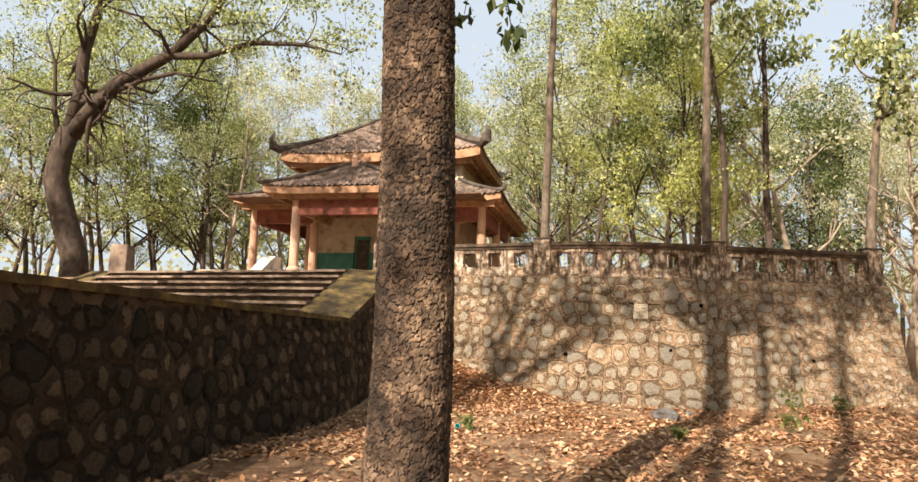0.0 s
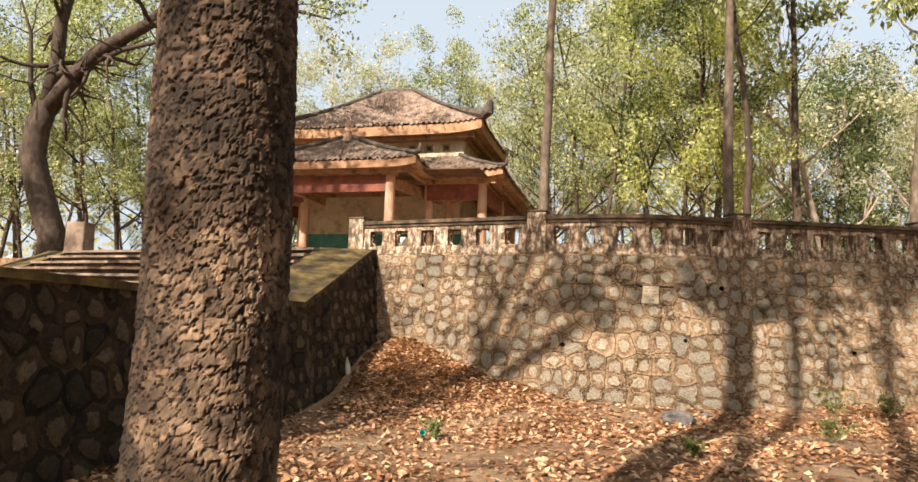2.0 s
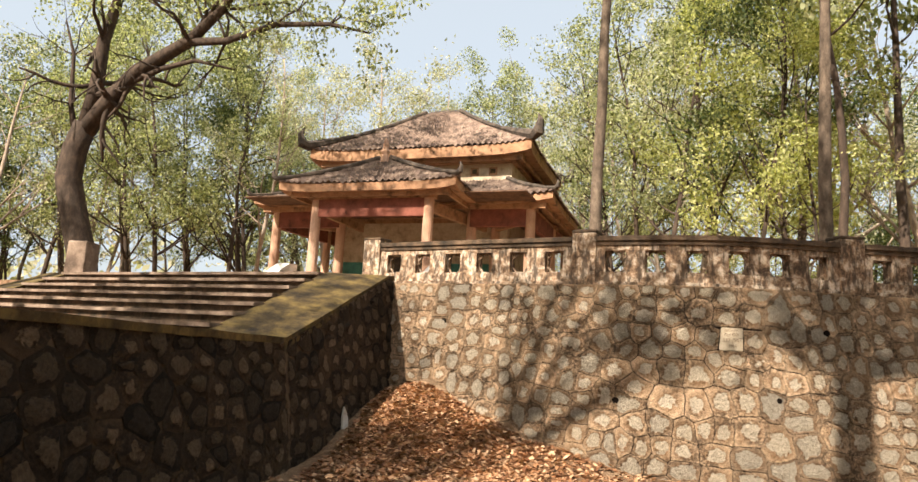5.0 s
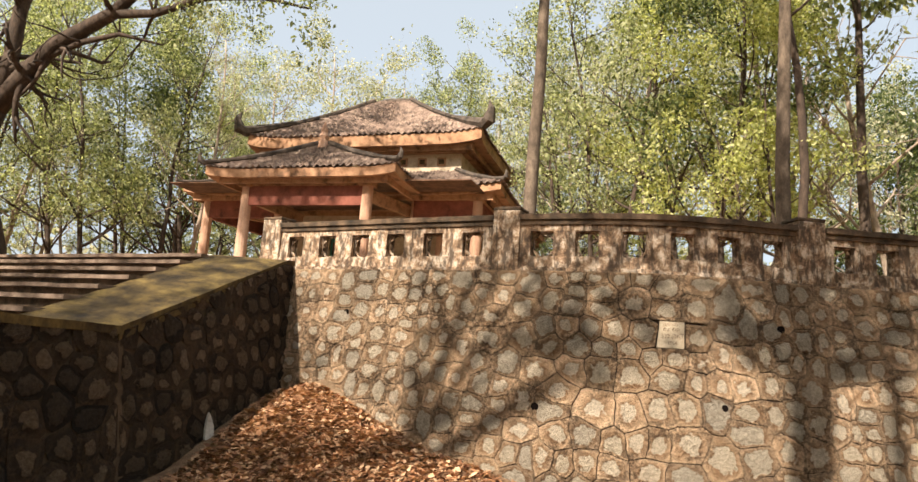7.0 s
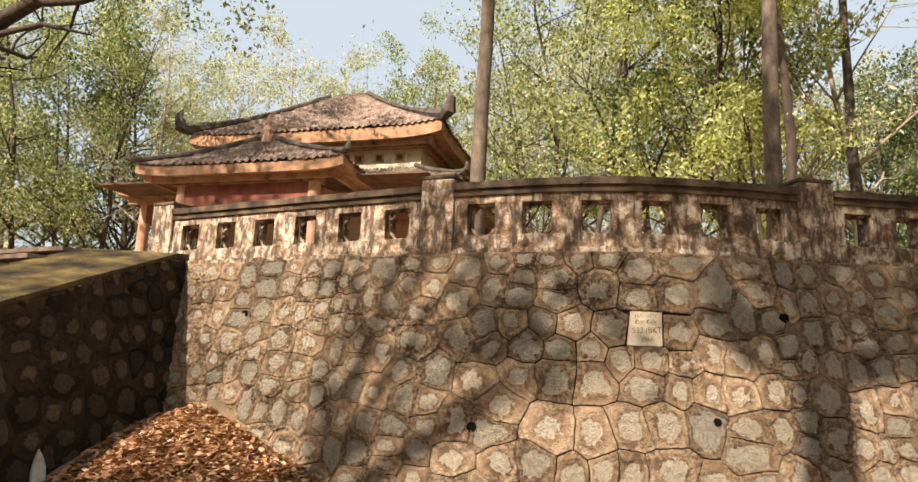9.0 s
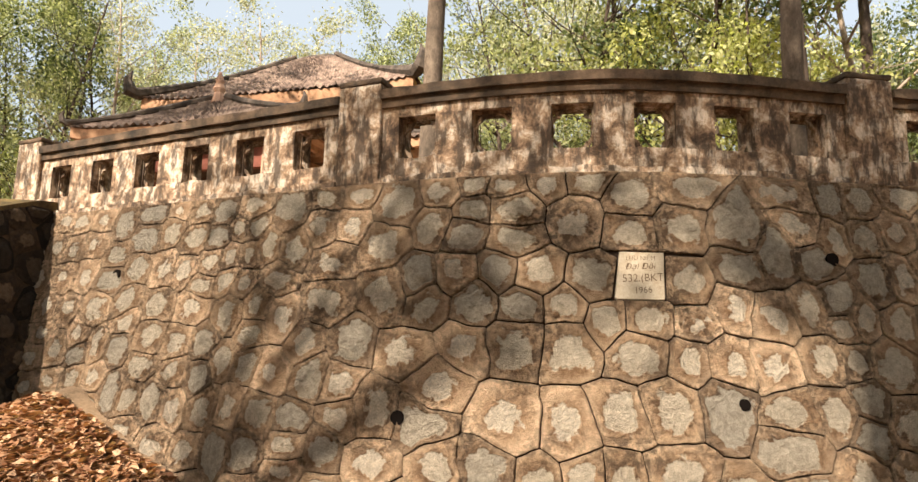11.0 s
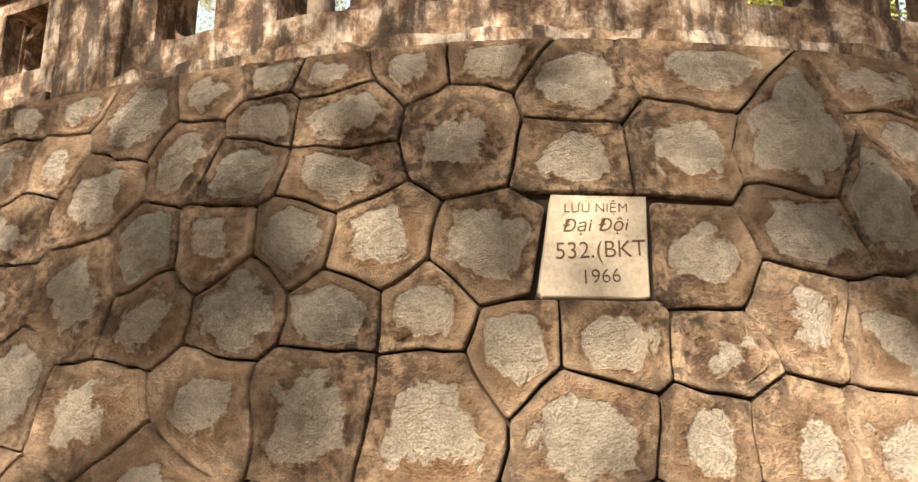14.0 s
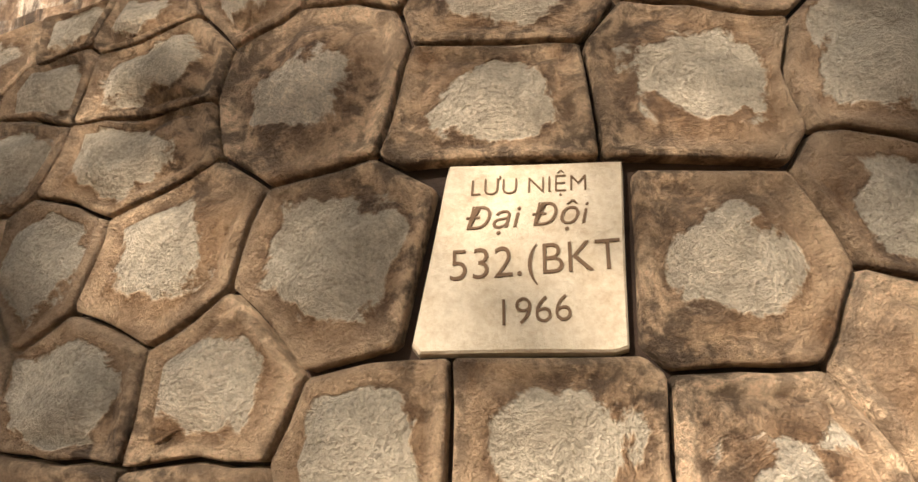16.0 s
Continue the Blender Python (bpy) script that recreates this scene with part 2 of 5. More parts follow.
M_CREAM = weathered("cream_plaster", (0.66, 0.54, 0.40), (0.54, 0.42, 0.29), (0.29, 0.21, 0.14), 2.0, 0.88, 0.3)
M_RED = weathered("red_paint", (0.30, 0.105, 0.068), (0.22, 0.072, 0.046), (0.11, 0.04, 0.026), 3.0, 0.8, 0.25)
M_PINK = weathered("column_plaster", (0.62, 0.40, 0.28), (0.50, 0.29, 0.19), (0.30, 0.17, 0.11), 2.5, 0.85, 0.3, 0.4)
M_GREEN = weathered("green_paint", (0.09, 0.27, 0.21), (0.07, 0.21, 0.165), (0.045, 0.13, 0.105), 2.0, 0.75, 0.2)
M_WHITE = weathered("white_lime", (0.78, 0.74, 0.68), (0.66, 0.61, 0.54), (0.40, 0.36, 0.31), 2.5, 0.9, 0.3)
M_DARKROOF = weathered("dark_ridge", (0.16, 0.12, 0.09), (0.085, 0.066, 0.052), (0.04, 0.034, 0.03), 4.0, 0.95, 0.5)
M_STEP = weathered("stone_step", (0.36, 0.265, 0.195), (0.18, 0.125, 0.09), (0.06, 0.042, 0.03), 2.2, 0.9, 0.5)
M_PLAQUE = weathered("plaque_render", (0.54, 0.455, 0.34), (0.46, 0.37, 0.26), (0.31, 0.225, 0.14), 9.0, 0.9, 0.35, 1.0, 0.2)
M_SOFFIT = weathered("soffit_boards", (0.20, 0.115, 0.07), (0.13, 0.072, 0.045), (0.06, 0.035, 0.024), 3.0)
M_INK, *_ink = mat("engraved_line", 0.95)
_ink[2].inputs["Base Color"].default_value = (0.11, 0.065, 0.036, 1)
M_HOLE, *_hole = mat("drain_hole", 1.0)
_hole[2].inputs["Base Color"].default_value = (0.008, 0.006, 0.005, 1)
_hole[2].inputs["Specular IOR Level"].default_value = 0.0


def soil():
    m, n, l, b = mat("leafy_soil", 0.95)
    v = geo_pos(n)
    big, mid, fine = noise_tex(n, l, v, 0.7, 5), noise_tex(n, l, v, 9.0, 6, 0.7), noise_tex(n, l, v, 45.0, 5, 0.7)
    c = ramp(n, l, mid, [(0.3, (0.10, 0.055, 0.03)), (0.5, (0.24, 0.13, 0.07)), (0.72, (0.42, 0.27, 0.15))])
    c = mix(n, l, ramp(n, l, big, [(0.45, (0, 0, 0)), (0.65, (0.7, 0.7, 0.7))]), c, (0.44, 0.31, 0.19))
    c = mix(n, l, 0.7, c, ramp(n, l, fine, [(0.3, (0.55, 0.5, 0.45)), (0.65, (1.1, 1.1, 1.1))]), "MULTIPLY")
    l.new(c, b.inputs["Base Color"])
    bump(n, l, b, fine, 0.9, 0.04)
    return m


M_SOIL = soil()
M_LITTER = foliage("dry_leaf", (0.12, 0.046, 0.021), (0.41, 0.205, 0.10), (0.70, 0.46, 0.28), 0.12)
M_LEAF_A = foliage("olive_leaf", (0.075, 0.092, 0.033), (0.31, 0.325, 0.15), (0.66, 0.64, 0.39), 0.5)
M_LEAF_B = foliage("dark_leaf", (0.04, 0.06, 0.02), (0.10, 0.125, 0.045), (0.24, 0.25, 0.10), 0.4)
M_LEAF_Y = foliage("yellow_leaf", (0.19, 0.205, 0.055), (0.45, 0.45, 0.16), (0.76, 0.72, 0.38), 0.55)
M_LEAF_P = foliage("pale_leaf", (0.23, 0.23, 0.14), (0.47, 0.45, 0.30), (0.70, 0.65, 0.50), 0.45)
M_WEED = foliage("weed_leaf", (0.08, 0.09, 0.03), (0.17, 0.18, 0.06), (0.32, 0.30, 0.12), 0.35)


def bark(name, light, mid, dark, scale, relief=0.8):
    m, n, l, b = mat(name, 0.95)
    tcv = coords(n, l, (1, 1, 0.45))
    vo = n.new("ShaderNodeTexVoronoi")
    vo.inputs["Scale"].default_value = scale
    l.new(tcv, vo.inputs["Vector"])
    nz = noise_tex(n, l, tcv, scale * 0.6, 6, 0.7)
    fine = noise_tex(n, l, tcv, scale * 6, 5, 0.7)
    c = ramp(n, l, nz, [(0.3, dark), (0.5, mid), (0.72, light)])
    c = mix(n, l, 0.6, c, ramp(n, l, fine, [(0.3, (0.5, 0.46, 0.42)), (0.65, (1.15, 1.1, 1.05))]), "MULTIPLY")
    l.new(c, b.inputs["Base Color"])
    bump(n, l, b, mix(n, l, 0.5, vo.outputs[0], fine), relief, 0.03)
    return m


M_BARK = bark("tan_bark", (0.26, 0.20, 0.145), (0.14, 0.105, 0.076), (0.05, 0.038, 0.028), 10)
M_BARK_D = bark("dark_bark", (0.13, 0.09, 0.065), (0.07, 0.05, 0.037), (0.034, 0.025, 0.019), 8)
M_BARK_P = bark("pale_bark", (0.55, 0.46, 0.36), (0.38, 0.30, 0.23), (0.20, 0.15, 0.11), 6)


def plate_bark():
    """The flaking bark of the thick trunk: plates in warm greys and tans, near-black along the cracks."""
    m, n, l, b = mat("plate_bark", 0.95)
    v = geo_pos(n)
    at = n.new("ShaderNodeAttribute")
    at.attribute_name = "plate"
    big, fine = noise_tex(n, l, v, 3.2, 5, 0.65), noise_tex(n, l, v, 70.0, 6, 0.72)
    mid = noise_tex(n, l, v, 17.0, 5, 0.6)
    c = ramp(n, l, big, [(0.34, (0.032, 0.023, 0.017)), (0.52, (0.105, 0.071, 0.049)), (0.71, (0.30, 0.21, 0.142))])
    c = mix(n, l, 0.75, c, ramp(n, l, mid, [(0.3, (0.5, 0.46, 0.42)), (0.7, (1.2, 1.15, 1.1))]), "MULTIPLY")
    c = mix(n, l, 0.6, c, ramp(n, l, fine, [(0.3, (0.55, 0.52, 0.5)), (0.65, (1.1, 1.1, 1.1))]), "MULTIPLY")
    tn = n.new("ShaderNodeAttribute")
    tn.attribute_name = "tone"
    c = mix(n, l, 1.0, c, ramp(n, l, tn.outputs["Fac"], [(0.1, (0.6, 0.58, 0.56)), (0.5, (0.95, 0.94, 0.92)), (0.9, (1.5, 1.42, 1.33))]), "MULTIPLY")
    crack = ramp(n, l, at.outputs["Fac"], [(0.03, (1, 1, 1)), (0.12, (0, 0, 0))])
    c = mix(n, l, crack, c, (0.02, 0.013, 0.009))
    l.new(c, b.inputs["Base Color"])
    bump(n, l, b, mix(n, l, 0.5, fine, mid), 0.8, 0.015)
    return m


M_PLATE = plate_bark()


# ---- ground ----
def ground_z(x, y):
    z = 0.035 * math.sin(0.9 * x + 0.5 * y) + 0.03 * math.sin(1.7 * y - 0.6 * x)
    d = math.hypot((x + 0.55) / 1.75, (y - 14.6) / 2.5)
    z += 1.02 * max(0.0, 1 - d) ** 1.15
    d2 = math.hypot((x - 1.2) / 1.6, (y - 13.9) / 1.2)
    z += 0.28 * max(0.0, 1 - d2)
    if y > 12.6:
        z += 0.10 * min(1, (y - 12.6))
    # leaves blown against the stair's flank
    z += 0.27 * max(0.0, 1 - abs(x + 1.6) / 1.0) * max(0.0, min(1.0, (y - 11.2) / 1.6))
    return z


def grid_sheet(name, xs, ys, hz, material, kind="structure"):
    nx, ny = len(xs), len(ys)
    verts = [(x, y, hz(x, y)) for y in ys for x in xs]
    faces = [(j * nx + i, j * nx + i + 1, (j + 1) * nx + i + 1, (j + 1) * nx + i) for j in range(ny - 1) for i in range(nx - 1)]
    me = quad_mesh(name, verts, faces, material)
    me.shade_smooth()
    return tagged(new(name, me), kind=kind)


gx = sorted(set([-900, -300, -120, -60, -30, -15, -8] + [round(v, 2) for v in np.arange(-4, 12.01, 0.16)] + [15, 25, 50, 120, 300, 900]))
gy = sorted(set([-900, -300, -120, -50, -25, -12, -6] + [round(v, 2) for v in np.arange(-3, 17.01, 0.16)] + [22, 40, 80, 150, 300, 900]))
tagged(grid_sheet("ground", gx, gy, lambda x, y: ground_z(x, y) if -4 < x < 12 and -3 < y < 17 else 0.0, M_SOIL), "sun-dappled soil under a litter of dry brown leaves", "ground")


def tri_fan(name, pts, z0, z1, material, label):
    """A raised bed of earth with the outline pts."""
    bm = bmesh.new()
    top = [bm.verts.new((x, y, z1)) for x, y in pts]
    bot = [bm.verts.new((x, y, z0)) for x, y in pts]
    bm.faces.new(top)
    for i in range(len(pts)):
        j = (i + 1) % len(pts)
        bm.faces.new((bot[i], bot[j], top[j], top[i]))
    return tagged(part(name, bm, material), label, "ground", kind="structure")


def crown_pt(x, back):
    p = on_wall(s_of_x(x), TOP)
    return (p.x, p.y + back)


# upper court behind the wall, and the lower terrace at the foot of the stair
tri_fan("ground_upper_court", [crown_pt(v, 0.12) for v in (-2.4, -1.75, 0, 1, 1.85, 2.7, 3.6, 4.5, 5.35, 7.2, 9.3)] + [(9.6, 60), (14, 200), (-60, 200), (-40, 30), (-10.3, 18.8)], -0.3, TOP - 0.03, M_SOIL, "bare earth of the upper court behind the wall")
tri_fan("ground_terrace", [(-2.4, 11.4), (-2.95, 9.0), (-4.2, 3.0), (-5.8, -6), (-40, -6), (-40, 30), (-10.3, 18.8), (-1.9, 15.3)], -0.3, 1.52, M_SOIL, "bare earth of the terrace at the stair's foot")


# ---- stones of a wall, laid as cells ----
def cell_of(seed, near, lo, hi):
    """The polygon of points nearer to seed than to the others."""
    poly = [(lo[0], lo[1]), (hi[0], lo[1]), (hi[0], hi[1]), (lo[0], hi[1])]
    sx, sy = seed
    for qx, qy in near:
        mx, my, nx, ny = (sx + qx) / 2, (sy + qy) / 2, qx - sx, qy - sy
        out = []
        for i, (ax, ay) in enumerate(poly):
            bx, by = poly[(i + 1) % len(poly)]
            da, db = (ax - mx) * nx + (ay - my) * ny, (bx - mx) * nx + (by - my) * ny
            if da <= 0:
                out.append((ax, ay))
            if da * db < 0:
                t = da / (da - db)
                out.append((ax + (bx - ax) * t, ay + (by - ay) * t))
        poly = out
        if not poly:
            return []
    return poly


def resample(poly, n):
    P = np.array(poly + [poly[0]])
    d = np.r_[0, np.cumsum(np.hypot(*np.diff(P, axis=0).T))]
    t = (np.arange(n) + 0.5) / n * d[-1]
    return np.c_[np.interp(t, d, P[:, 0]), np.interp(t, d, P[:, 1])]


def stone_mesh(poly, place, rng, material, gap=0.006, proud=0.02, n=15, deep=0.022, lip=1.0):
    """One stone: a rim that falls into the joint, a mortar lip, and a rough proud middle."""
    C = np.mean(resample(poly, 40), axis=0)
    B = np.array(poly) if n == 0 else resample(poly, n)
    n = len(B)
    r = np.hypot(*(B - C).T)
    rings, flat = [], []
    for f, off, depth, jit in ((0.0, gap, -deep, 0), (0.0, gap + 0.003, 0.007 * lip, 0.001), (0.0, gap + 0.013, 0.016 * lip, 0.004), (0.0, gap + 0.045, 0.002, 0.006), (0.34, 0.02, proud * 0.75, 0.045), (0.68, 0.0, proud * 1.1, 0.05)):
        k = np.maximum(0.08, (1 - f) * (1 - np.minimum(off, 0.3 * r) / np.maximum(r, 0.05)))
        Q = C + (B - C) * k[:, None]
        h = [depth + jit * 0.5 * noise.noise(Vector((q[0] * 11, q[1] * 11, 1.5))) for q in Q]
        flat.append(Q)
        rings.append([place(q[0], q[1], hh) for q, hh in zip(Q, h)])
    verts = [v for ring in rings for v in ring] + [place(C[0], C[1], proud * rng.uniform(0.7, 1.5))]
    faces = []
    for a in range(len(rings) - 1):
        for i in range(n):
            j = (i + 1) % n
            faces.append((a * n + i, a * n + j, (a + 1) * n + j, (a + 1) * n + i))
    m = (len(rings) - 1) * n
    for i in range(n):
        faces.append((m + i, m + (i + 1) % n, len(verts) - 1))
    half = np.maximum(0.03, (B.max(0) - B.min(0)) / 2)
    most = (0.0, 0.04, 0.14, 0.5, 1.0, 1.0)
    core = [float(min(cap, max(0.0, 1.12 - 0.98 * np.hypot(*((q - C) / half))))) for ring, cap in zip(flat, most) for q in ring] + [1.0]
    return verts, faces, core


def mesh_with_core(name, verts, faces, core, material, attr="core"):
    me = quad_mesh(name, verts, faces, material)
    at = me.attributes.new(attr, "FLOAT", "POINT")
    at.data.foreach_set("value", np.array(core, dtype=np.float32))
    me.shade_smooth()
    return me


def seeds_in_courses(lo, hi, w, h, rng, keep=(), wild=1.0):
    """Seeds in wandering courses, leaving room round the ones that are set by hand."""
    out = list(keep)
    rows = int(round((hi[1] - lo[1]) / h))
    for j in range(rows):
        y = lo[1] + (j + 0.5) * (hi[1] - lo[1]) / rows
        x = lo[0] + rng.uniform(0, w)
        while x < hi[0]:
            p = (x + rng.normal(0, w * 0.08 * wild), y + rng.normal(0, h * 0.13 * wild))
            if all(math.hypot(p[0] - q[0], (p[1] - q[1]) * 1.1) > 0.8 * min(w, h) for q in keep):
                out.append(p)
            x += w * rng.uniform(0.72, 1.35)
    return out


def lay_wall(owner, seeds, lo, hi, place, material, rng, skip=(), most=300, order=None, gap=0.006, proud=0.02, n=15, deep=0.022, lip=1.0):
    """Builds the stones of a wall as parts of owner; those past the first 300 in one piece."""
    cells = [(tuple(np.mean(c, axis=0)), c) for c in seeds] if n == 0 else []
    for i, s in enumerate(seeds if n else ()):
        if i in skip:
            continue
        near = sorted((q for q in seeds if q != s and abs(q[0] - s[0]) < 1.2 and abs(q[1] - s[1]) < 1.2), key=lambda q: math.hypot(q[0] - s[0], q[1] - s[1]))[:16]
        poly = cell_of(s, near, lo, hi)
        if len(poly) >= 3:
            cells.append((s, poly))
    cells.sort(key=order or (lambda c: 0))
    rest_v, rest_f, rest_c = [], [], []
    for k, (s, poly) in enumerate(cells):
        v, f, c = stone_mesh(poly, place, rng, material, gap, proud * rng.uniform(0.6, 1.5), n, deep, lip)
        if k < most:
            ob = new("stone", mesh_with_core("stone", v, f, c, material))
            ob.parent = owner
        else:
            b = len(rest_v)
            rest_v += v
            rest_f += [tuple(i + b for i in q) for q in f]
            rest_c += c
    if rest_v:
        ob = new("far_stones", mesh_with_core("far_stones", rest_v, rest_f, rest_c, material))
        ob.parent = owner
        tagged(ob, kind="stuff")


# ---- the great wall ----
def wall_core():
    """The solid body of the wall, a little behind the faces of its stones."""
    bm = bmesh.new()
    S = np.linspace(-0.1, WLEN, 90)
    Z = np.linspace(BASE, TOP - 0.02, 8)
    rows = [[bm.verts.new(on_wall(s, z, -0.02)) for s in S] for z in Z]
    back = [bm.verts.new(on_wall(s, TOP - 0.02, -0.5)) for s in S]
    rows.append(back)
    for a, b in zip(rows, rows[1:]):
        for i in range(len(S) - 1):
            bm.faces.new((a[i], a[i + 1], b[i + 1], b[i]))
    return bm


wall = tagged(part("wall_great", wall_core(), M_JOINT), "tall battered retaining wall of tan stones in scored mortar", "wall", kind="structure")
# return of the wall at its far end
rb = bmesh.new()
e0, e1 = on_wall(WLEN, BASE, -0.01), on_wall(WLEN, TOP - 0.02, -0.01)
rv = [rb.verts.new(p) for p in (e0, (e0.x + 0.9, e0.y + 30, BASE), (e1.x + 0.9, e1.y + 30, TOP - 0.02), e1)]
rb.faces.new(rv)
ret = tagged(part("wall_return", rb, M_CAP), "weathered end of the retaining wall running back", "wall", kind="structure")

# the inscribed tablet's middle: length along the wall and height
S0, Z0 = s_of_x(3.705), 1.94


# middles of the stones about the tablet: length from its middle, height
NEAR_STONES = [(-1.08, 2.62), (-0.81, 2.60), (-0.58, 2.62), (-0.27, 2.63), (-1.27, 2.56), (-1.08, 2.40), (-0.77, 2.37), (-0.34, 2.32), (-0.77, 2.21), (-1.11, 2.24),
               (-1.29, 2.31), (-1.61, 2.46), (-1.68, 2.20), (-0.01, 2.46), (-0.03, 2.24), (0.34, 2.56), (0.29, 2.25), (0.65, 2.24), (0.64, 2.03), (0.93, 2.09),
               (-1.41, 1.93), (-1.13, 1.96), (-0.84, 1.97), (-0.62, 1.94), (-0.26, 1.90), (0.30, 1.90), (0.55, 1.72), (-1.32, 1.75), (-1.00, 1.73), (-0.70, 1.73),
               (-0.43, 1.73), (-0.20, 1.64), (0.03, 1.65), (0.33, 1.62), (-1.41, 1.43), (-1.04, 1.52), (-0.74, 1.54), (-0.39, 1.53), (-0.03, 1.47), (0.26, 1.41),
               (0.49, 1.39), (0.76, 1.38), (0.82, 1.66), (-1.60, 1.82), (-0.74, 1.00), (-0.40, 0.99), (-0.13, 1.08), (0.11, 1.15), (0.41, 1.16)]
# the tablet: wider at its foot
TABLET = [(S0 - 0.160, Z0 - 0.163), (S0 + 0.157, Z0 - 0.165), (S0 + 0.179, Z0 + 0.150), (S0 - 0.109, Z0 + 0.154)]


def warp(s, z):
    """Lets the joints wander, but for the tablet's own and the wall's rim."""
    calm = min(1.0, max(0.0, (math.hypot(s - S0, z - Z0) - 0.2) / 0.3)) * min(1.0, max(0.0, min(z - BASE, TOP - 0.02 - z) / 0.15))
    w = noise.noise_vector(Vector((s * 4.0, z * 4.0, 6.5))) * 0.036 + noise.noise_vector(Vector((s * 11.0, z * 11.0, 2.5))) * 0.014
    return (s + w.x * calm, z + w.y * calm)


def cut(poly, m, n):
    """The part of a polygon behind the line through m with outward normal n."""
    out = []
    for i, (ax, ay) in enumerate(poly):
        bx, by = poly[(i + 1) % len(poly)]
        da, db = (ax - m[0]) * n[0] + (ay - m[1]) * n[1], (bx - m[0]) * n[0] + (by - m[1]) * n[1]
        if da <= 0:
            out.append((ax, ay))
        if da * db < 0:
            t = da / (da - db)
            out.append((ax + (bx - ax) * t, ay + (by - ay) * t))
    return out


def split_cells(x0, x1, z0, z1, rng, out):
    """Cuts a stretch of wall into ever smaller uneven blocks."""
    w, hgt = x1 - x0, z1 - z0
    big = rng.uniform(0.31, 0.50)
    if w > big * 1.08 and (w >= hgt * 0.85 or hgt <= 0.34):
        c = x0 + w * (rng.uniform(0.36, 0.64) if w < 2 else rng.uniform(0.45, 0.55))
        split_cells(x0, c, z0, z1, rng, out)
        split_cells(c, x1, z0, z1, rng, out)
    elif hgt > big * 0.92:
        c = z0 + hgt * rng.uniform(0.36, 0.64)
        split_cells(x0, x1, z0, c, rng, out)
        split_cells(x0, x1, c, z1, rng, out)
    else:
        out.append((x0, x1, z0, z1))


def laid_cells(rng):
    """The outlines of the wall's stones: those about the tablet where they are, the rest in loose uneven courses."""
    lo, hi = (-0.1, BASE), (WLEN + 0.02, TOP - 0.02)
    near = [(S0 + a, z) for a, z in NEAR_STONES]
    seeds = list(near)
    blocks = []
    split_cells(lo[0], hi[0], lo[1], hi[1], rng, blocks)
    for x0, x1, z0, z1 in blocks:
        p = ((x0 + x1) / 2 + rng.normal(0, 0.02), (z0 + z1) / 2 + rng.normal(0, 0.02))
        u = p[0] - S0
        taken = (-1.78 < u < 0.98 and p[1] > 1.28) or (-0.92 < u < 0.58 and p[1] > 0.88)
        if not taken and not any(abs(p[0] - q[0]) < 0.2 and abs(p[1] - q[1]) < 0.17 for q in near):
            seeds.append(p)
    # the four sides of the tablet, as lines with outward normals
    sides = []
    for i in range(4):
        (ax, ay), (bx, by) = TABLET[i], TABLET[(i + 1) % 4]
        k = math.hypot(bx - ax, by - ay)
        sides.append(((ax, ay), ((by - ay) / k, -(bx - ax) / k)))
    cells = []
    for p in seeds:
        others = sorted((q for q in seeds if q != p and abs(q[0] - p[0]) < 1.2 and abs(q[1] - p[1]) < 1.0), key=lambda q: math.hypot(q[0] - p[0], q[1] - p[1]))[:18]
        poly = cell_of(p, others, lo, hi)
        if abs(p[0] - S0) < 0.6 and abs(p[1] - Z0) < 0.55:
            m, n = max(sides, key=lambda e: (p[0] - e[0][0]) * e[1][0] + (p[1] - e[0][1]) * e[1][1])
            poly = cut(poly, m, (-n[0], -n[1]))
        if len(poly) < 3:
            continue
        pts = []
        for i, (ax, ay) in enumerate(poly):
            bx, by = poly[(i + 1) % len(poly)]
            k = max(1, int(math.hypot(bx - ax, by - ay) / 0.05))
            # corners a little rounded
            r = min(0.45, 0.006 / max(0.01, math.hypot(bx - ax, by - ay)))
            ts = [r + (1 - 2 * r) * u / k for u in range(k + 1)]
            pts += [warp(ax + (bx - ax) * t, ay + (by - ay) * t) for t in ts]
        cells.append(pts)
    return cells


CELLS = laid_cells(np.random.default_rng(11))


def wall_place(s, z, h):
    return on_wall(s, z, h)


# ---- balustrade ----
POSTS = [s_of_x(x) for x in (-1.95, 1.76, 5.52, 9.22)]


def along(s, out=0.0):
    """A frame on the wall's crown at length s: x along the wall, y back from its face."""
    a, b = on_wall(s - 0.1, TOP), on_wall(s + 0.1, TOP)
    p = on_wall(s, TOP)
    return Matrix.Translation((p.x, p.y, TOP - 0.03)) @ Matrix.Rotation(math.atan2(b.y - a.y, b.x - a.x), 4, "Z")


def rough_box(lo, hi, bev, seed, amp=0.006, cuts=3):
    bm = boxed(lo, hi)
    bmesh.ops.bevel(bm, geom=bm.edges[:], offset=bev, segments=2, affect="EDGES", profile=0.6)
    bmesh.ops.subdivide_edges(bm, edges=[e for e in bm.edges if e.calc_length() > 0.09], cuts=cuts, use_grid_fill=True)
    for v in bm.verts:
        q = v.co * 9 + Vector((seed * 3.1, seed, 0))
        v.co += noise.noise_vector(q) * amp
    return bm


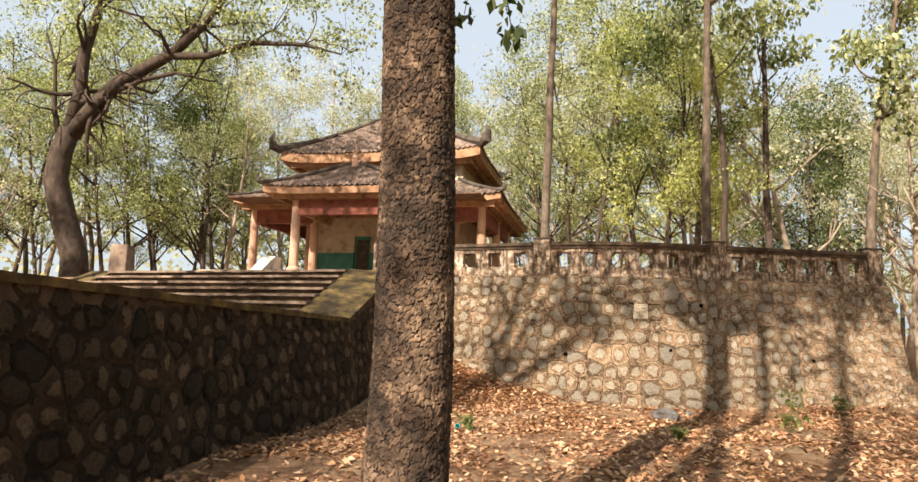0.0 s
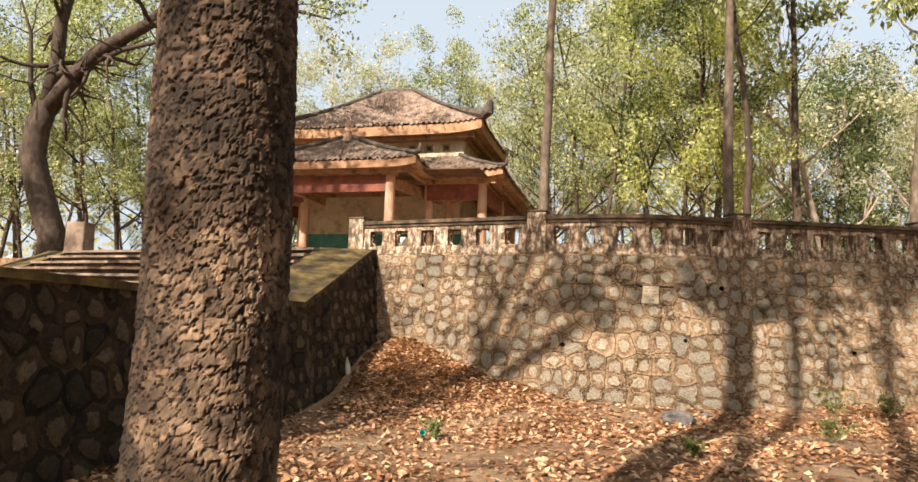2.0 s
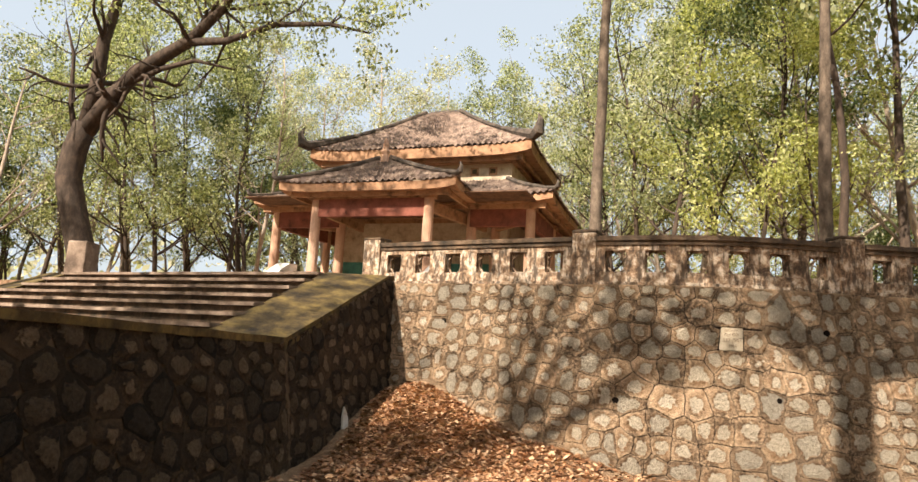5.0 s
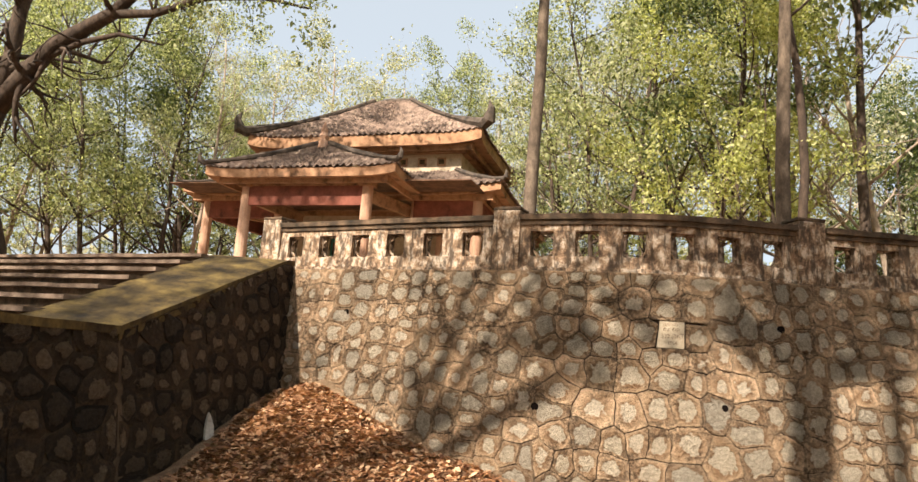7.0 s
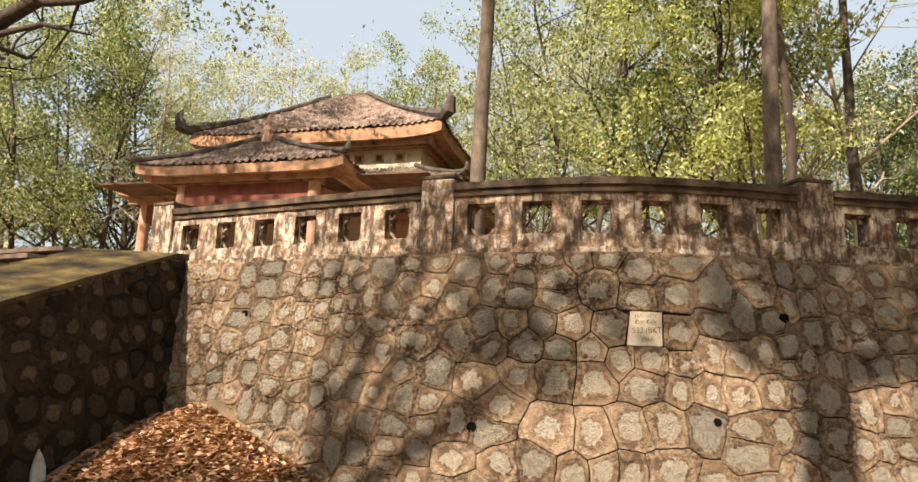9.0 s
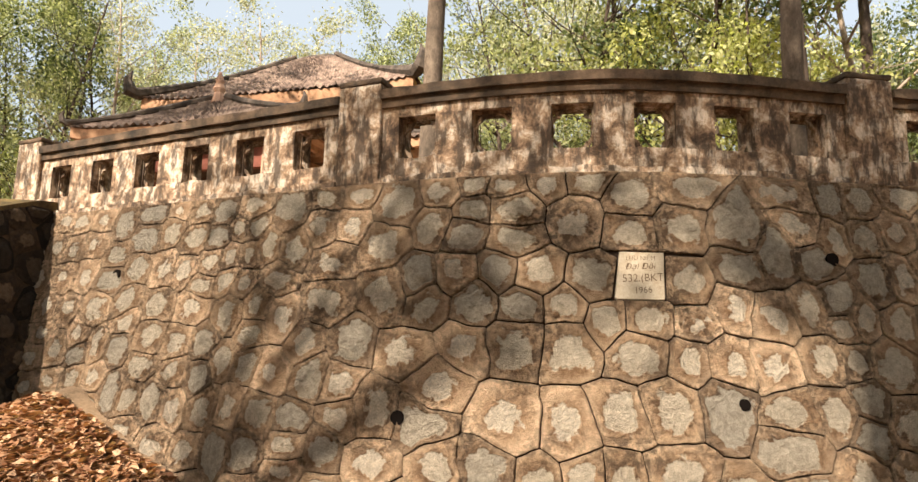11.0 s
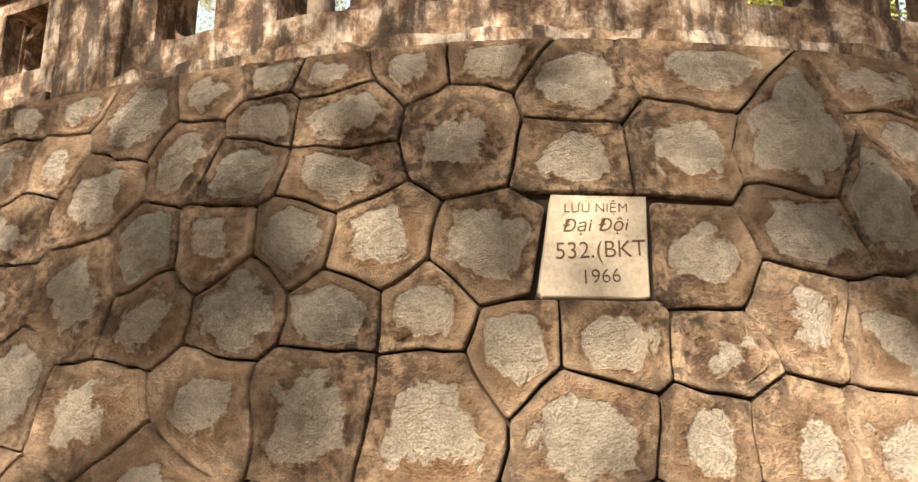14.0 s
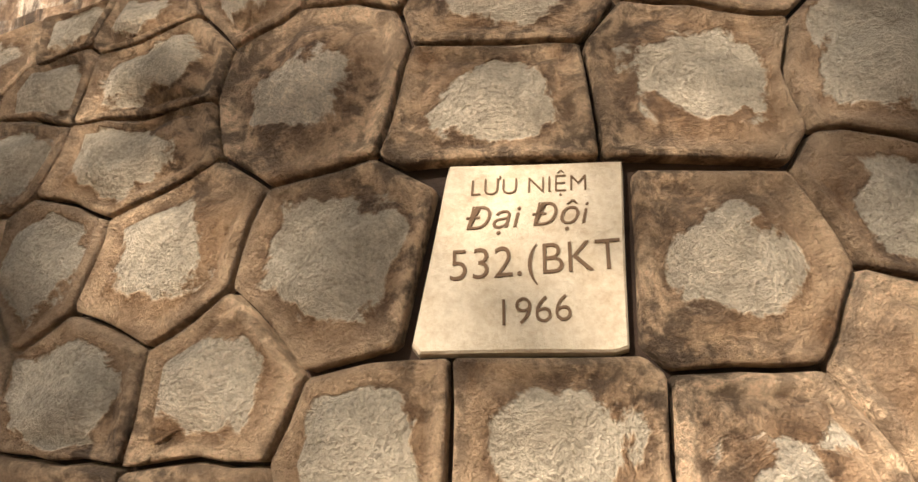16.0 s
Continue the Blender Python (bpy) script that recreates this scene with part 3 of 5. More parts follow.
def balustrade_post(s, seed):
    t = thing("balustrade_post", along(s), "square weathered post of the balustrade with flaking render", "post", "balustrade posts")
    part("shaft", rough_box((-0.185, 0.0, 0.0), (0.185, 0.34, 0.80), 0.02, seed, 0.009), M_BAL, t)
    part("cap", rough_box((-0.19, -0.006, 0.80), (0.19, 0.346, 0.845), 0.015, seed + 5, 0.007), M_COPE, t, "soot-black cap")
    return t


for i, s in enumerate(POSTS):
    balustrade_post(s, i + 1)


def lattice(seed):
    """The cast wreath in an opening: a square frame round a scalloped ring."""
    bm = bmesh.new()
    W, H = 0.15, 0.165
    rg = np.random.default_rng(seed)
    for lo, hi in (((-W, 0, -H), (-W + 0.016, 0.05, H)), ((W - 0.016, 0, -H), (W, 0.05, H)), ((-W, 0, -H), (W, 0.05, -H + 0.016)), ((-W, 0, H - 0.016), (W, 0.05, H))):
        box(bm, lo, hi)
    n, ring = 40, []
    for k in range(n):
        a = 2 * math.pi * k / n
        ro = 1.42 / max(abs(math.cos(a)), abs(math.sin(a))) * 0.096
        ri = 0.122 + 0.020 * abs(math.sin(4 * a)) + rg.normal(0, 0.004)
        ring.append([bm.verts.new((r * math.cos(a), y, r * 1.08 * math.sin(a))) for r, y in ((ri, 0.016), (max(ri + 0.006, min(ro, 0.158)), 0.016), (max(ri + 0.006, min(ro, 0.158)), 0.04), (ri, 0.04))])
    for k in range(n):
        a, b = ring[k], ring[(k + 1) % n]
        for u in range(4):
            bm.faces.new((a[u], a[(u + 1) % 4], b[(u + 1) % 4], b[u]))
    return bm


def balustrade_panel(s0, s1, seed):
    """Six pierced openings between two posts, each with its frame, over a plinth and under a coping."""
    mid = (s0 + s1) / 2
    t = thing("balustrade", along(mid), "pierced balustrade panel with square cast openings and stained render", "balustrade", "balustrade panels")
    inv = t.matrix_world.inverted()
    L = s1 - s0 - 0.37
    pitch = L / 6

    def bent(name, za, zb, y0, y1, material, label="", ua=0.0, ub=1.0, cuts=24, amp=0.006):
        """A bar that follows the wall's line."""
        bm = bmesh.new()
        rings = []
        for k in range(cuts + 1):
            s = s0 + 0.185 + L * (ua + (ub - ua) * k / cuts)
            f = inv @ along(s)
            e = [noise.noise(Vector((s * 7, q * 3.0, seed))) * amp for q in range(4)]
            rings.append([bm.verts.new(f @ Vector(c)) for c in ((0, y0 + e[0], za), (0, y1, za), (0, y1, zb + e[1]), (0, y0 + e[2], zb + e[3]))])
        for a, b in zip(rings, rings[1:]):
            for u in range(4):
                bm.faces.new((a[u], b[u], b[(u + 1) % 4], a[(u + 1) % 4]))
        bm.faces.new(rings[0])
        bm.faces.new(rings[-1][::-1])
        return part(name, bm, material, t, label)

    bent("plinth", 0.0, 0.19, 0.03, 0.30, M_BAL, amp=0.02)
    bent("plinth_ledge", 0.0, 0.045, -0.012, 0.03, M_BAL, "crumbling ledge", cuts=70, amp=0.03)
    bent("top_rail", 0.52, 0.60, 0.05, 0.28, M_BAL, amp=0.008)
    bent("coping", 0.60, 0.665, 0.02, 0.32, M_COPE, "soot-black moulding", amp=0.012)
    bent("coping_cap", 0.665, 0.735, -0.015, 0.345, M_COPE, "soot-black coping", amp=0.014)
    edges = [0.0] + [v for i in range(6) for v in ((i + 0.5) / 6 - 0.15 / pitch / 6, (i + 0.5) / 6 + 0.15 / pitch / 6)] + [1.0]
    for k in range(0, len(edges), 2):
        bent("stile", 0.19, 0.52, 0.045, 0.26, M_BAL, ua=edges[k], ub=edges[k + 1], cuts=4, amp=0.008)
    for i in range(6):
        s = s0 + 0.185 + L * (i + 0.5) / 6
        ob = part("cast_frame", lattice(seed * 10 + i), M_BAL, t, "cast frame with a scalloped ring")
        ob.matrix_basis = inv @ along(s) @ Matrix.Translation((0, 0.12, 0.355))
    return t


for i, (a, b) in enumerate(zip(POSTS, POSTS[1:])):
    balustrade_panel(a, b, i + 3)


# ---- terrace wall and stair ----
TA, TB = Vector((-2.02, 11.96)), Vector((-3.74, 3.58))
TDIR = (TB - TA).normalized()
TNRM = Vector((-TDIR.y, TDIR.x))
TNRM = TNRM if TNRM.x > 0 else -TNRM
TLEN = (TB - TA).length


def terrace_top(s):
    return 1.60 + 0.038 * s


def terrace_place(s, z, h):
    p = TA + TDIR * s + TNRM * (h + 0.15 * (1.6 - z))
    return Vector((p.x, p.y, z if z < 1.5 else min(z, terrace_top(s))))


tb = bmesh.new()
SS = np.linspace(0, TLEN, 20)
fr = [[tb.verts.new(terrace_place(s, z, -0.02)) for s in SS] for z in (-0.2, 0.7, 1.45)]
tp = [tb.verts.new(Vector((*(TA + TDIR * s - TNRM * 0.02), terrace_top(s)))) for s in SS]
bk = [tb.verts.new(Vector((*(TA + TDIR * s - TNRM * 0.42), terrace_top(s) - 0.02))) for s in SS]
for a, b in zip(fr + [tp], fr[1:] + [tp, bk]):
    for i in range(19):
        tb.faces.new((a[i], a[i + 1], b[i + 1], b[i]))
# the corner where the terrace wall meets the stair's flank
ca = [tb.verts.new(terrace_place(0.05, z, 0.0)) for z in (-0.2, 0.7, 1.45, 1.58)]
cb2 = [tb.verts.new(Vector((-2.01 + 0.15 * (1.60 - z), 11.99, z))) for z in (-0.2, 0.7, 1.45, 1.58)]
for i in range(3):
    tb.faces.new((ca[i], cb2[i], cb2[i + 1], ca[i + 1]))
twall = tagged(part("wall_terrace", tb, M_RJOINT), "low rubble retaining wall, its deep shade put into the dark colour", "wall", kind="structure")
# cement coping on the terrace wall
cb = bmesh.new()
prev = None
for s in np.linspace(-0.02, TLEN, 30):
    e = noise.noise(Vector((s * 3, 0, 5))) * 0.012
    ring = [cb.verts.new(Vector((*(TA + TDIR * s + TNRM * o), terrace_top(s) + z))) for o, z in ((0.03, -0.05 + e), (-0.44, -0.05), (-0.44, 0.035), (0.035 + e, 0.03 + e))]
    if prev:
        for u in range(4):
            cb.faces.new((prev[u], ring[u], ring[(u + 1) % 4], prev[(u + 1) % 4]))
    prev = ring
part("coping", cb, M_CAP, twall, "worn cement coping")

# flank of the stair: from the terrace corner up to the court
FA, FB = Vector((-2.02, 11.96)), Vector((-1.46, 15.42))
FDIR = (FB - FA).normalized()
FN = Vector((FDIR.y, -FDIR.x))
FLEN = (FB - FA).length


def flank_top(s):
    return 1.60 + (2.74 - 1.60) * min(1.0, max(0.0, s / (FLEN - 0.25)))


def flank_place(s, z, h):
    p = FA + FDIR * s + FN * (h + 0.15 * (flank_top(s) - z))
    return Vector((p.x, p.y, z))


fb = bmesh.new()
SS = np.linspace(0, FLEN, 16)
rows = [[fb.verts.new(flank_place(s, -0.2 + (flank_top(s) + 0.2) * k / 4, -0.02)) for s in SS] for k in range(5)]
for a, b in zip(rows, rows[1:]):
    for i in range(15):
        fb.faces.new((a[i], a[i + 1], b[i + 1], b[i]))
fwall = tagged(part("wall_flank", fb, M_RJOINT), "rubble flank wall of the stair, its deep shade put into the dark colour", "wall", kind="structure")

stair = thing("stone_stair", Matrix.Translation((-4.5, 13, 1.5)), "wide weathered stone stair with mossy sloping side slabs", "stair")
sinv = stair.matrix_world.inverted()


def prism(pts, th, seed=0.0, cuts=14):
    """A slab along a run of paired points (left, right), th thick."""
    bm = bmesh.new()
    prev = None
    for a, b in pts:
        a, b = Vector(a), Vector(b)
        e = noise.noise_vector(a * 2.3 + Vector((seed, 0, 0))) * 0.012
        ring = [bm.verts.new(sinv @ q) for q in (a - Vector((0, 0, th)), b - Vector((0, 0, th)), b + e, a + e)]
        if prev:
            for u in range(4):
                bm.faces.new((prev[u], ring[u], ring[(u + 1) % 4], prev[(u + 1) % 4]))
        else:
            bm.faces.new(ring)
        prev = ring
    bm.faces.new(prev[::-1])
    return bm


def lerp(a, b, t):
    return tuple(p + (q - p) * t for p, q in zip(a, b))


IN0, IN1 = (-2.99, 11.66, 1.63), (-2.58, 15.0, 2.77)
OUT0, OUT1 = (-2.0, 11.93, 1.63), (-1.50, 15.2, 2.77)
run = [(lerp(IN0, IN1, k / 16), lerp(OUT0, OUT1, k / 16)) for k in range(17)] + [((-2.52, 15.4, 2.79), (-1.44, 15.44, 2.79))]
part("side_slab", prism(run, 0.14, 1.0), M_CAP, stair, "mossy sloping cement slab")
DST = Vector((-0.93, 0.37, 0)).normalized()
NST = Vector((0.37, 0.93, 0)).normalized()
WIDE = 7.4
STEPS = 7
for k in range(STEPS):
    a = Vector(lerp(IN0, IN1, (k + 0.35) / STEPS))
    z = 1.60 + (2.74 - 1.60) * (k + 1) / STEPS
    pts = []
    for i in range(25):
        u = i / 24
        w = noise.noise(Vector((u * 9, k * 4.0, 2))) * 0.02
        f = a + DST * (WIDE * u) - NST * w
        pts.append(((f.x, f.y, z + w * 0.4), (f + NST * (0.95 if k < STEPS - 1 else 2.2))[:2] + (z + w * 0.4,)))
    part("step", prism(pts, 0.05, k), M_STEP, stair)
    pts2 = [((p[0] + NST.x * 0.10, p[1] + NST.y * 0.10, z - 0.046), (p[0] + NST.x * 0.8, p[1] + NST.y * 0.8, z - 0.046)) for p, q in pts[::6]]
    # risers take a dark tone: shade under the nosing put into colour
    part("riser", prism(pts2, 0.15, k + 9), M_COPE, stair, "riser, shade under the nosing in its dark colour")
L0, L1 = Vector(IN0) + DST * WIDE, Vector(IN1) + DST * WIDE
run = [(lerp(tuple(L0 + DST * 0.9), tuple(L1 + DST * 0.9), k / 12), lerp(tuple(L0), tuple(L1), k / 12)) for k in range(13)]
part("side_slab", prism(run, 0.14, 4.0), M_CAP, stair, "mossy sloping cement slab")


# ---- temple ----
TM = Matrix.Translation((-4.71, 24.3, -0.28)) @ Matrix.Rotation(radians(-12.2), 4, "Z")
temple = thing("temple", TM, "small two-tiered temple with ochre eaves and mossy tile roofs", "temple")
FLOOR = 3.72


def hip_point(rect0, rect1, z0, z1, side, u, v, lift=0.32):
    """A point of a hip roof: side 0 front, 1 right, 2 back, 3 left; u along the eave, v up the slope; the corners curl up."""
    def corner(r, k):
        x0, x1, y0, y1 = r
        return ((x0, y0), (x1, y0), (x1, y1), (x0, y1))[k % 4]
    a, b = corner(rect0, side), corner(rect0, side + 1)
    c, d = corner(rect1, side), corner(rect1, side + 1)
    e = (a[0] + (b[0] - a[0]) * u, a[1] + (b[1] - a[1]) * u)
    t = (c[0] + (d[0] - c[0]) * u, c[1] + (d[1] - c[1]) * u)
    sag = -0.05 * math.sin(math.pi * v) * (z1 - z0)
    curl = lift * abs(2 * u - 1) ** 7 * (1 - v) ** 2
    return Vector((e[0] + (t[0] - e[0]) * v, e[1] + (t[1] - e[1]) * v, z0 + (z1 - z0) * v + sag + curl))


def roof(rect0, rect1, z0, z1, seed, lift=0.32, fascia=0.26, over=0.9, horn=1.0):
    whole = part("roof", bmesh.new(), M_TILE, temple, "hip roof of worn clay tiles")
    for side in range(4):
        ln = (hip_point(rect0, rect1, z0, z1, side, 0, 0) - hip_point(rect0, rect1, z0, z1, side, 1, 0)).length
        slope = (hip_point(rect0, rect1, z0, z1, side, 0.5, 0) - hip_point(rect0, rect1, z0, z1, side, 0.5, 1)).length
        nu, nv = max(8, int(ln / 0.055)), max(4, int(slope / 0.14))
        bm = bmesh.new()
        rows = []
        for j in range(nv + 1):
            for half in (0, 1):
                v = min(1.0, (j + half * 0.98) / nv)
                if half and j == nv:
                    continue
                row = []
                for i in range(nu + 1):
                    u = i / nu
                    p = hip_point(rect0, rect1, z0, z1, side, u, v, lift)
                    r = noise.noise(Vector((i // 3 * 1.7, j * 2.3, seed + side)))
                    rib = 0.035 if (i % 4) < 2 else -0.02
                    p.z += rib + 0.075 * r - half * 0.045
                    row.append(bm.verts.new(p))
                rows.append(row)
        for a, b in zip(rows, rows[1:]):
            for i in range(nu):
                bm.faces.new((a[i], a[i + 1], b[i + 1], b[i]))
        part("tile_slope", bm, M_TILE, whole)
        # painted eave board and the soffit behind it
        bm = bmesh.new()
        prev = None
        x0, x1, y0, y1 = rect0
        cx, cy = (x0 + x1) / 2, (y0 + y1) / 2
        for i in range(33):
            u = i / 32
            p = hip_point(rect0, rect1, z0, z1, side, u, 0, lift)
            q = Vector((p.x + (cx - p.x) * 0.02, p.y + (cy - p.y) * 0.02, p.z))
            w = Vector((cx - p.x, cy - p.y, 0))
            k = over / max(0.5, min((x1 - x0) / 2, (y1 - y0) / 2))
            s = q + w * k
            ring = [bm.verts.new(c) for c in ((q.x, q.y, q.z - 0.03), (q.x, q.y, q.z - fascia), (q.x + w.x * 0.03, q.y + w.y * 0.03, q.z - fascia), (s.x, s.y, z0 - fascia + 0.1))]
            if prev:
                for m in range(3):
                    bm.faces.new((prev[m], ring[m], ring[m + 1], prev[m + 1]))
            prev = ring
        part("eave_board", bm, M_OCHRE, whole, "ochre eave board")
        # a second, lower board set back behind the first
        bm = bmesh.new()
        prev = None
        for i in range(17):
            u = i / 16
            p = hip_point(rect0, rect1, z0, z1, side, u, 0, 0.0)
            g = 0.34 / max(0.5, min((x1 - x0) / 2, (y1 - y0) / 2))
            q, w = Vector((p.x + (cx - p.x) * g, p.y + (cy - p.y) * g, z0 - fascia)), Vector((cx - p.x, cy - p.y, 0)).normalized() * 0.1
            ring = [bm.verts.new(c) for c in ((q.x, q.y, q.z + 0.12), (q.x, q.y, q.z - 0.13), (q.x + w.x, q.y + w.y, q.z - 0.13), (q.x + w.x, q.y + w.y, q.z + 0.12))]
            if prev:
                for m in range(4):
                    bm.faces.new((prev[m], ring[m], ring[(m + 1) % 4], prev[(m + 1) % 4]))
            prev = ring
        part("eave_moulding", bm, M_OCHRE, whole, "set-back ochre moulding")
        # hip ridge, thick and dark, curling up at its end
        pts = [hip_point(rect0, rect1, z0, z1, side, 0, v, lift) + Vector((0, 0, 0.06)) for v in (1, 0.8, 0.6, 0.4, 0.2, 0.08, 0.0)]
        d = (pts[-1] - pts[-2]).normalized()
        pts += [pts[-1] + (d * 0.16 + Vector((0, 0, 0.10))) * horn, pts[-1] + (d * 0.22 + Vector((0, 0, 0.34))) * horn, pts[-1] + (d * 0.14 + Vector((0, 0, 0.50))) * horn]
        part("hip_ridge", tube(bmesh.new(), pts, [0.09] * 4 + [0.09 * horn, 0.11 * horn] + [0.13 * horn, 0.14 * horn, 0.08 * horn, 0.02], 7), M_DARKROOF, whole, "black curled hip ridge")
    return whole


lower = roof((-6.0, 6.0, 2.2, 12.2), (-3.6, 3.6, 4.9, 10.2), 6.95, 8.2, 1, 0.16, 0.26, 0.9, 0.55)
upper = roof((-4.85, 4.75, 4.1, 10.9), (-0.9, 0.7, 7.2, 7.7), 9.42, 11.95, 2, 0.2, 0.44, 0.9, 1.7)
porch = roof((-3.3, 3.3, 0.0, 5.6), (-0.2, 0.2, 1.6, 5.5), 7.0, 8.2, 3, 0.12, 0.30, 0.9, 0.7)
part("finial", tube(bmesh.new(), [(0, 1.55, 8.05), (0, 1.55, 8.35), (0, 1.55, 8.46), (0, 1.55, 8.6), (0, 1.55, 8.7), (0, 1.55, 8.95)], [0.19, 0.12, 0.17, 0.10, 0.12, 0.03], 8), M_PINK, temple, "small lotus finial")
part("ridge", tube(bmesh.new(), [(-0.9, 7.45, 11.95), (-0.5, 7.45, 12.03), (0.3, 7.45, 12.03), (0.7, 7.45, 11.95)], [0.12, 0.13, 0.13, 0.12], 8), M_DARKROOF, temple, "short black ridge")


def hall_walls():
    """Hall below, clerestory above; openings cut by building piers and lintels."""
    bm = bmesh.new()
    for lo, hi in (((-3.6, 5.2, 5.72), (3.6, 5.45, 8.0)), ((-3.6, 5.45, FLOOR), (-3.35, 10.0, 8.0)), ((3.35, 5.45, FLOOR), (3.6, 10.0, 8.0)), ((-3.6, 10.0, FLOOR), (3.6, 10.25, 8.0))):
        box(bm, lo, hi)
    return bm


part("hall_wall", hall_walls(), M_CREAM, temple, "cream plaster wall above a green dado")
for xa, xb in ((-3.62, -1.35), (-0.55, 3.62)):
    part("dado", boxed((xa, 5.18, FLOOR), (xb, 5.44, 4.95)), M_GREEN, temple, "faded green painted dado")
    part("hall_front", boxed((xa, 5.19, 4.95), (xb, 5.44, 5.72)), M_CREAM, temple, "stained cream plaster")
door = part("door", boxed((-1.35, 5.30, FLOOR), (-0.55, 5.36, 5.72), 0.01), M_GREEN, temple, "dark green door leaf")
part("door_panel", boxed((-1.25, 5.285, FLOOR + 0.15), (-0.65, 5.30, 5.55), 0.005), M_DARKROOF, door)
cl = bmesh.new()
for lo, hi in (((-3.75, 4.95, 7.9), (3.75, 5.15, 9.5)), ((-3.75, 5.15, 7.9), (-3.55, 9.9, 9.5)), ((3.55, 5.15, 7.9), (3.75, 9.9, 9.5)), ((-3.75, 9.9, 7.9), (3.75, 10.1, 9.5))):
    box(cl, lo, hi)
part("clerestory", cl, M_CREAM, temple, "cream clerestory wall with square vents")
part("frieze", boxed((-3.95, 4.72, 8.86), (3.95, 10.3, 9.12), 0.02), M_OCHRE, temple, "ochre band under the upper eave")
for k in range(9):
    x = -3.0 + k * 0.75
    vent = part("vent", boxed((x - 0.17, 4.92, 8.40), (x + 0.17, 4.96, 8.72), 0.012), M_OCHRE, temple, "square vent block")
    part("vent_core", boxed((x - 0.10, 4.90, 8.47), (x + 0.10, 4.925, 8.65), 0.01), M_CAP, vent)
part("stylobate", boxed((-6.0, 0.25, 2.5), (6.0, 11.9, FLOOR), 0.04), M_CREAM, temple, "raised plaster base")
part("ceiling", boxed((-5.3, 0.9, 6.76), (5.3, 11.3, 6.80)), M_SOFFIT, temple, "dark brown ceiling boards")


def column(x, y, r=0.18, top=6.70):
    c = part("column", tube(bmesh.new(), [(x, y, FLOOR), (x, y, FLOOR + 0.9), (x, y, FLOOR + 1.9), (x, y, top)], [r * 1.04, r * 1.02, r * 0.97, r * 0.92], 14), M_PINK, temple, "weathered pink plaster column")
    part("column_base", tube(bmesh.new(), [(x, y, FLOOR), (x, y, FLOOR + 0.10), (x, y, FLOOR + 0.2)], [r * 1.55, r * 1.5, r * 1.1], 14), M_PINK, c)
    part("capital", boxed((x - r * 1.3, y - r * 1.3, top - 0.16), (x + r * 1.3, y + r * 1.3, top), 0.02), M_OCHRE, c)


for x, y in ((-2.1, 0.75), (2.1, 0.75), (-5.05, 2.75), (5.05, 2.75), (-2.3, 2.9), (2.9, 2.9), (-5.05, 6.6), (5.05, 6.6), (-5.05, 9.8), (5.05, 9.8), (-3.3, 4.6), (3.3, 4.6)):
    column(x, y)


def beam(a, b, z0=5.95, z1=6.58, th=0.10, material=M_RED):
    d = Vector((b[0] - a[0], b[1] - a[1], 0))
    m = Matrix.Translation((a[0], a[1], 0)) @ Matrix.Rotation(math.atan2(d.y, d.x), 4, "Z")
    ob = part("beam", box(bmesh.new(), (0, -th, z0), (d.length, th, z1), 0.015, m), material, temple, "faded red beam" if material is M_RED else "ochre tie beam")
    part("beam_rail", box(bmesh.new(), (0, -th - 0.03, z1 - 0.02), (d.length, th + 0.03, z1 + 0.07), 0.01, m), M_OCHRE, ob)


for a, b in (((-2.1, 0.75), (2.1, 0.75)), ((-5.05, 2.75), (-2.3, 2.75)), ((2.9, 2.75), (5.05, 2.75)), ((5.05, 2.75), (5.05, 9.8)), ((-5.05, 2.75), (-5.05, 9.8))):
    beam(a, b)
for a, b in (((-2.1, 0.75), (-2.3, 4.6)), ((2.1, 0.75), (2.9, 4.6)), ((-5.05, 2.75), (-3.3, 4.6)), ((5.05, 2.75), (3.3, 4.6))):
    beam(a, b, 6.1, 6.4, 0.08, M_OCHRE)
for k in range(6):
    part("porch_step", boxed((-2.5, 0.25 - 0.38 * (k + 1), 2.5), (2.5, 0.25 - 0.38 * k, FLOOR - 0.19 * (k + 1)), 0.015), M_STEP, temple)
for x in (-2.75, 2.75):
    bm = bmesh.new()
    prof = [(0.5, FLOOR + 0.05), (0.5, FLOOR + 0.52), (0.05, FLOOR + 0.52), (-0.35, FLOOR + 0.30), (-1.5, 3.25), (-2.3, 2.95), (-2.5, 2.5), (0.5, 2.5)]
    A, B = [[bm.verts.new((x + o, y, z)) for y, z in prof] for o in (-0.24, 0.24)]
    bm.faces.new(A)
    bm.faces.new(B[::-1])
    for i in range(len(prof)):
        j = (i + 1) % len(prof)
        bm.faces.new((A[i], B[i], B[j], A[j]))
    part("stair_rail", bm, M_WHITE, temple, "white limed curved stair rail")


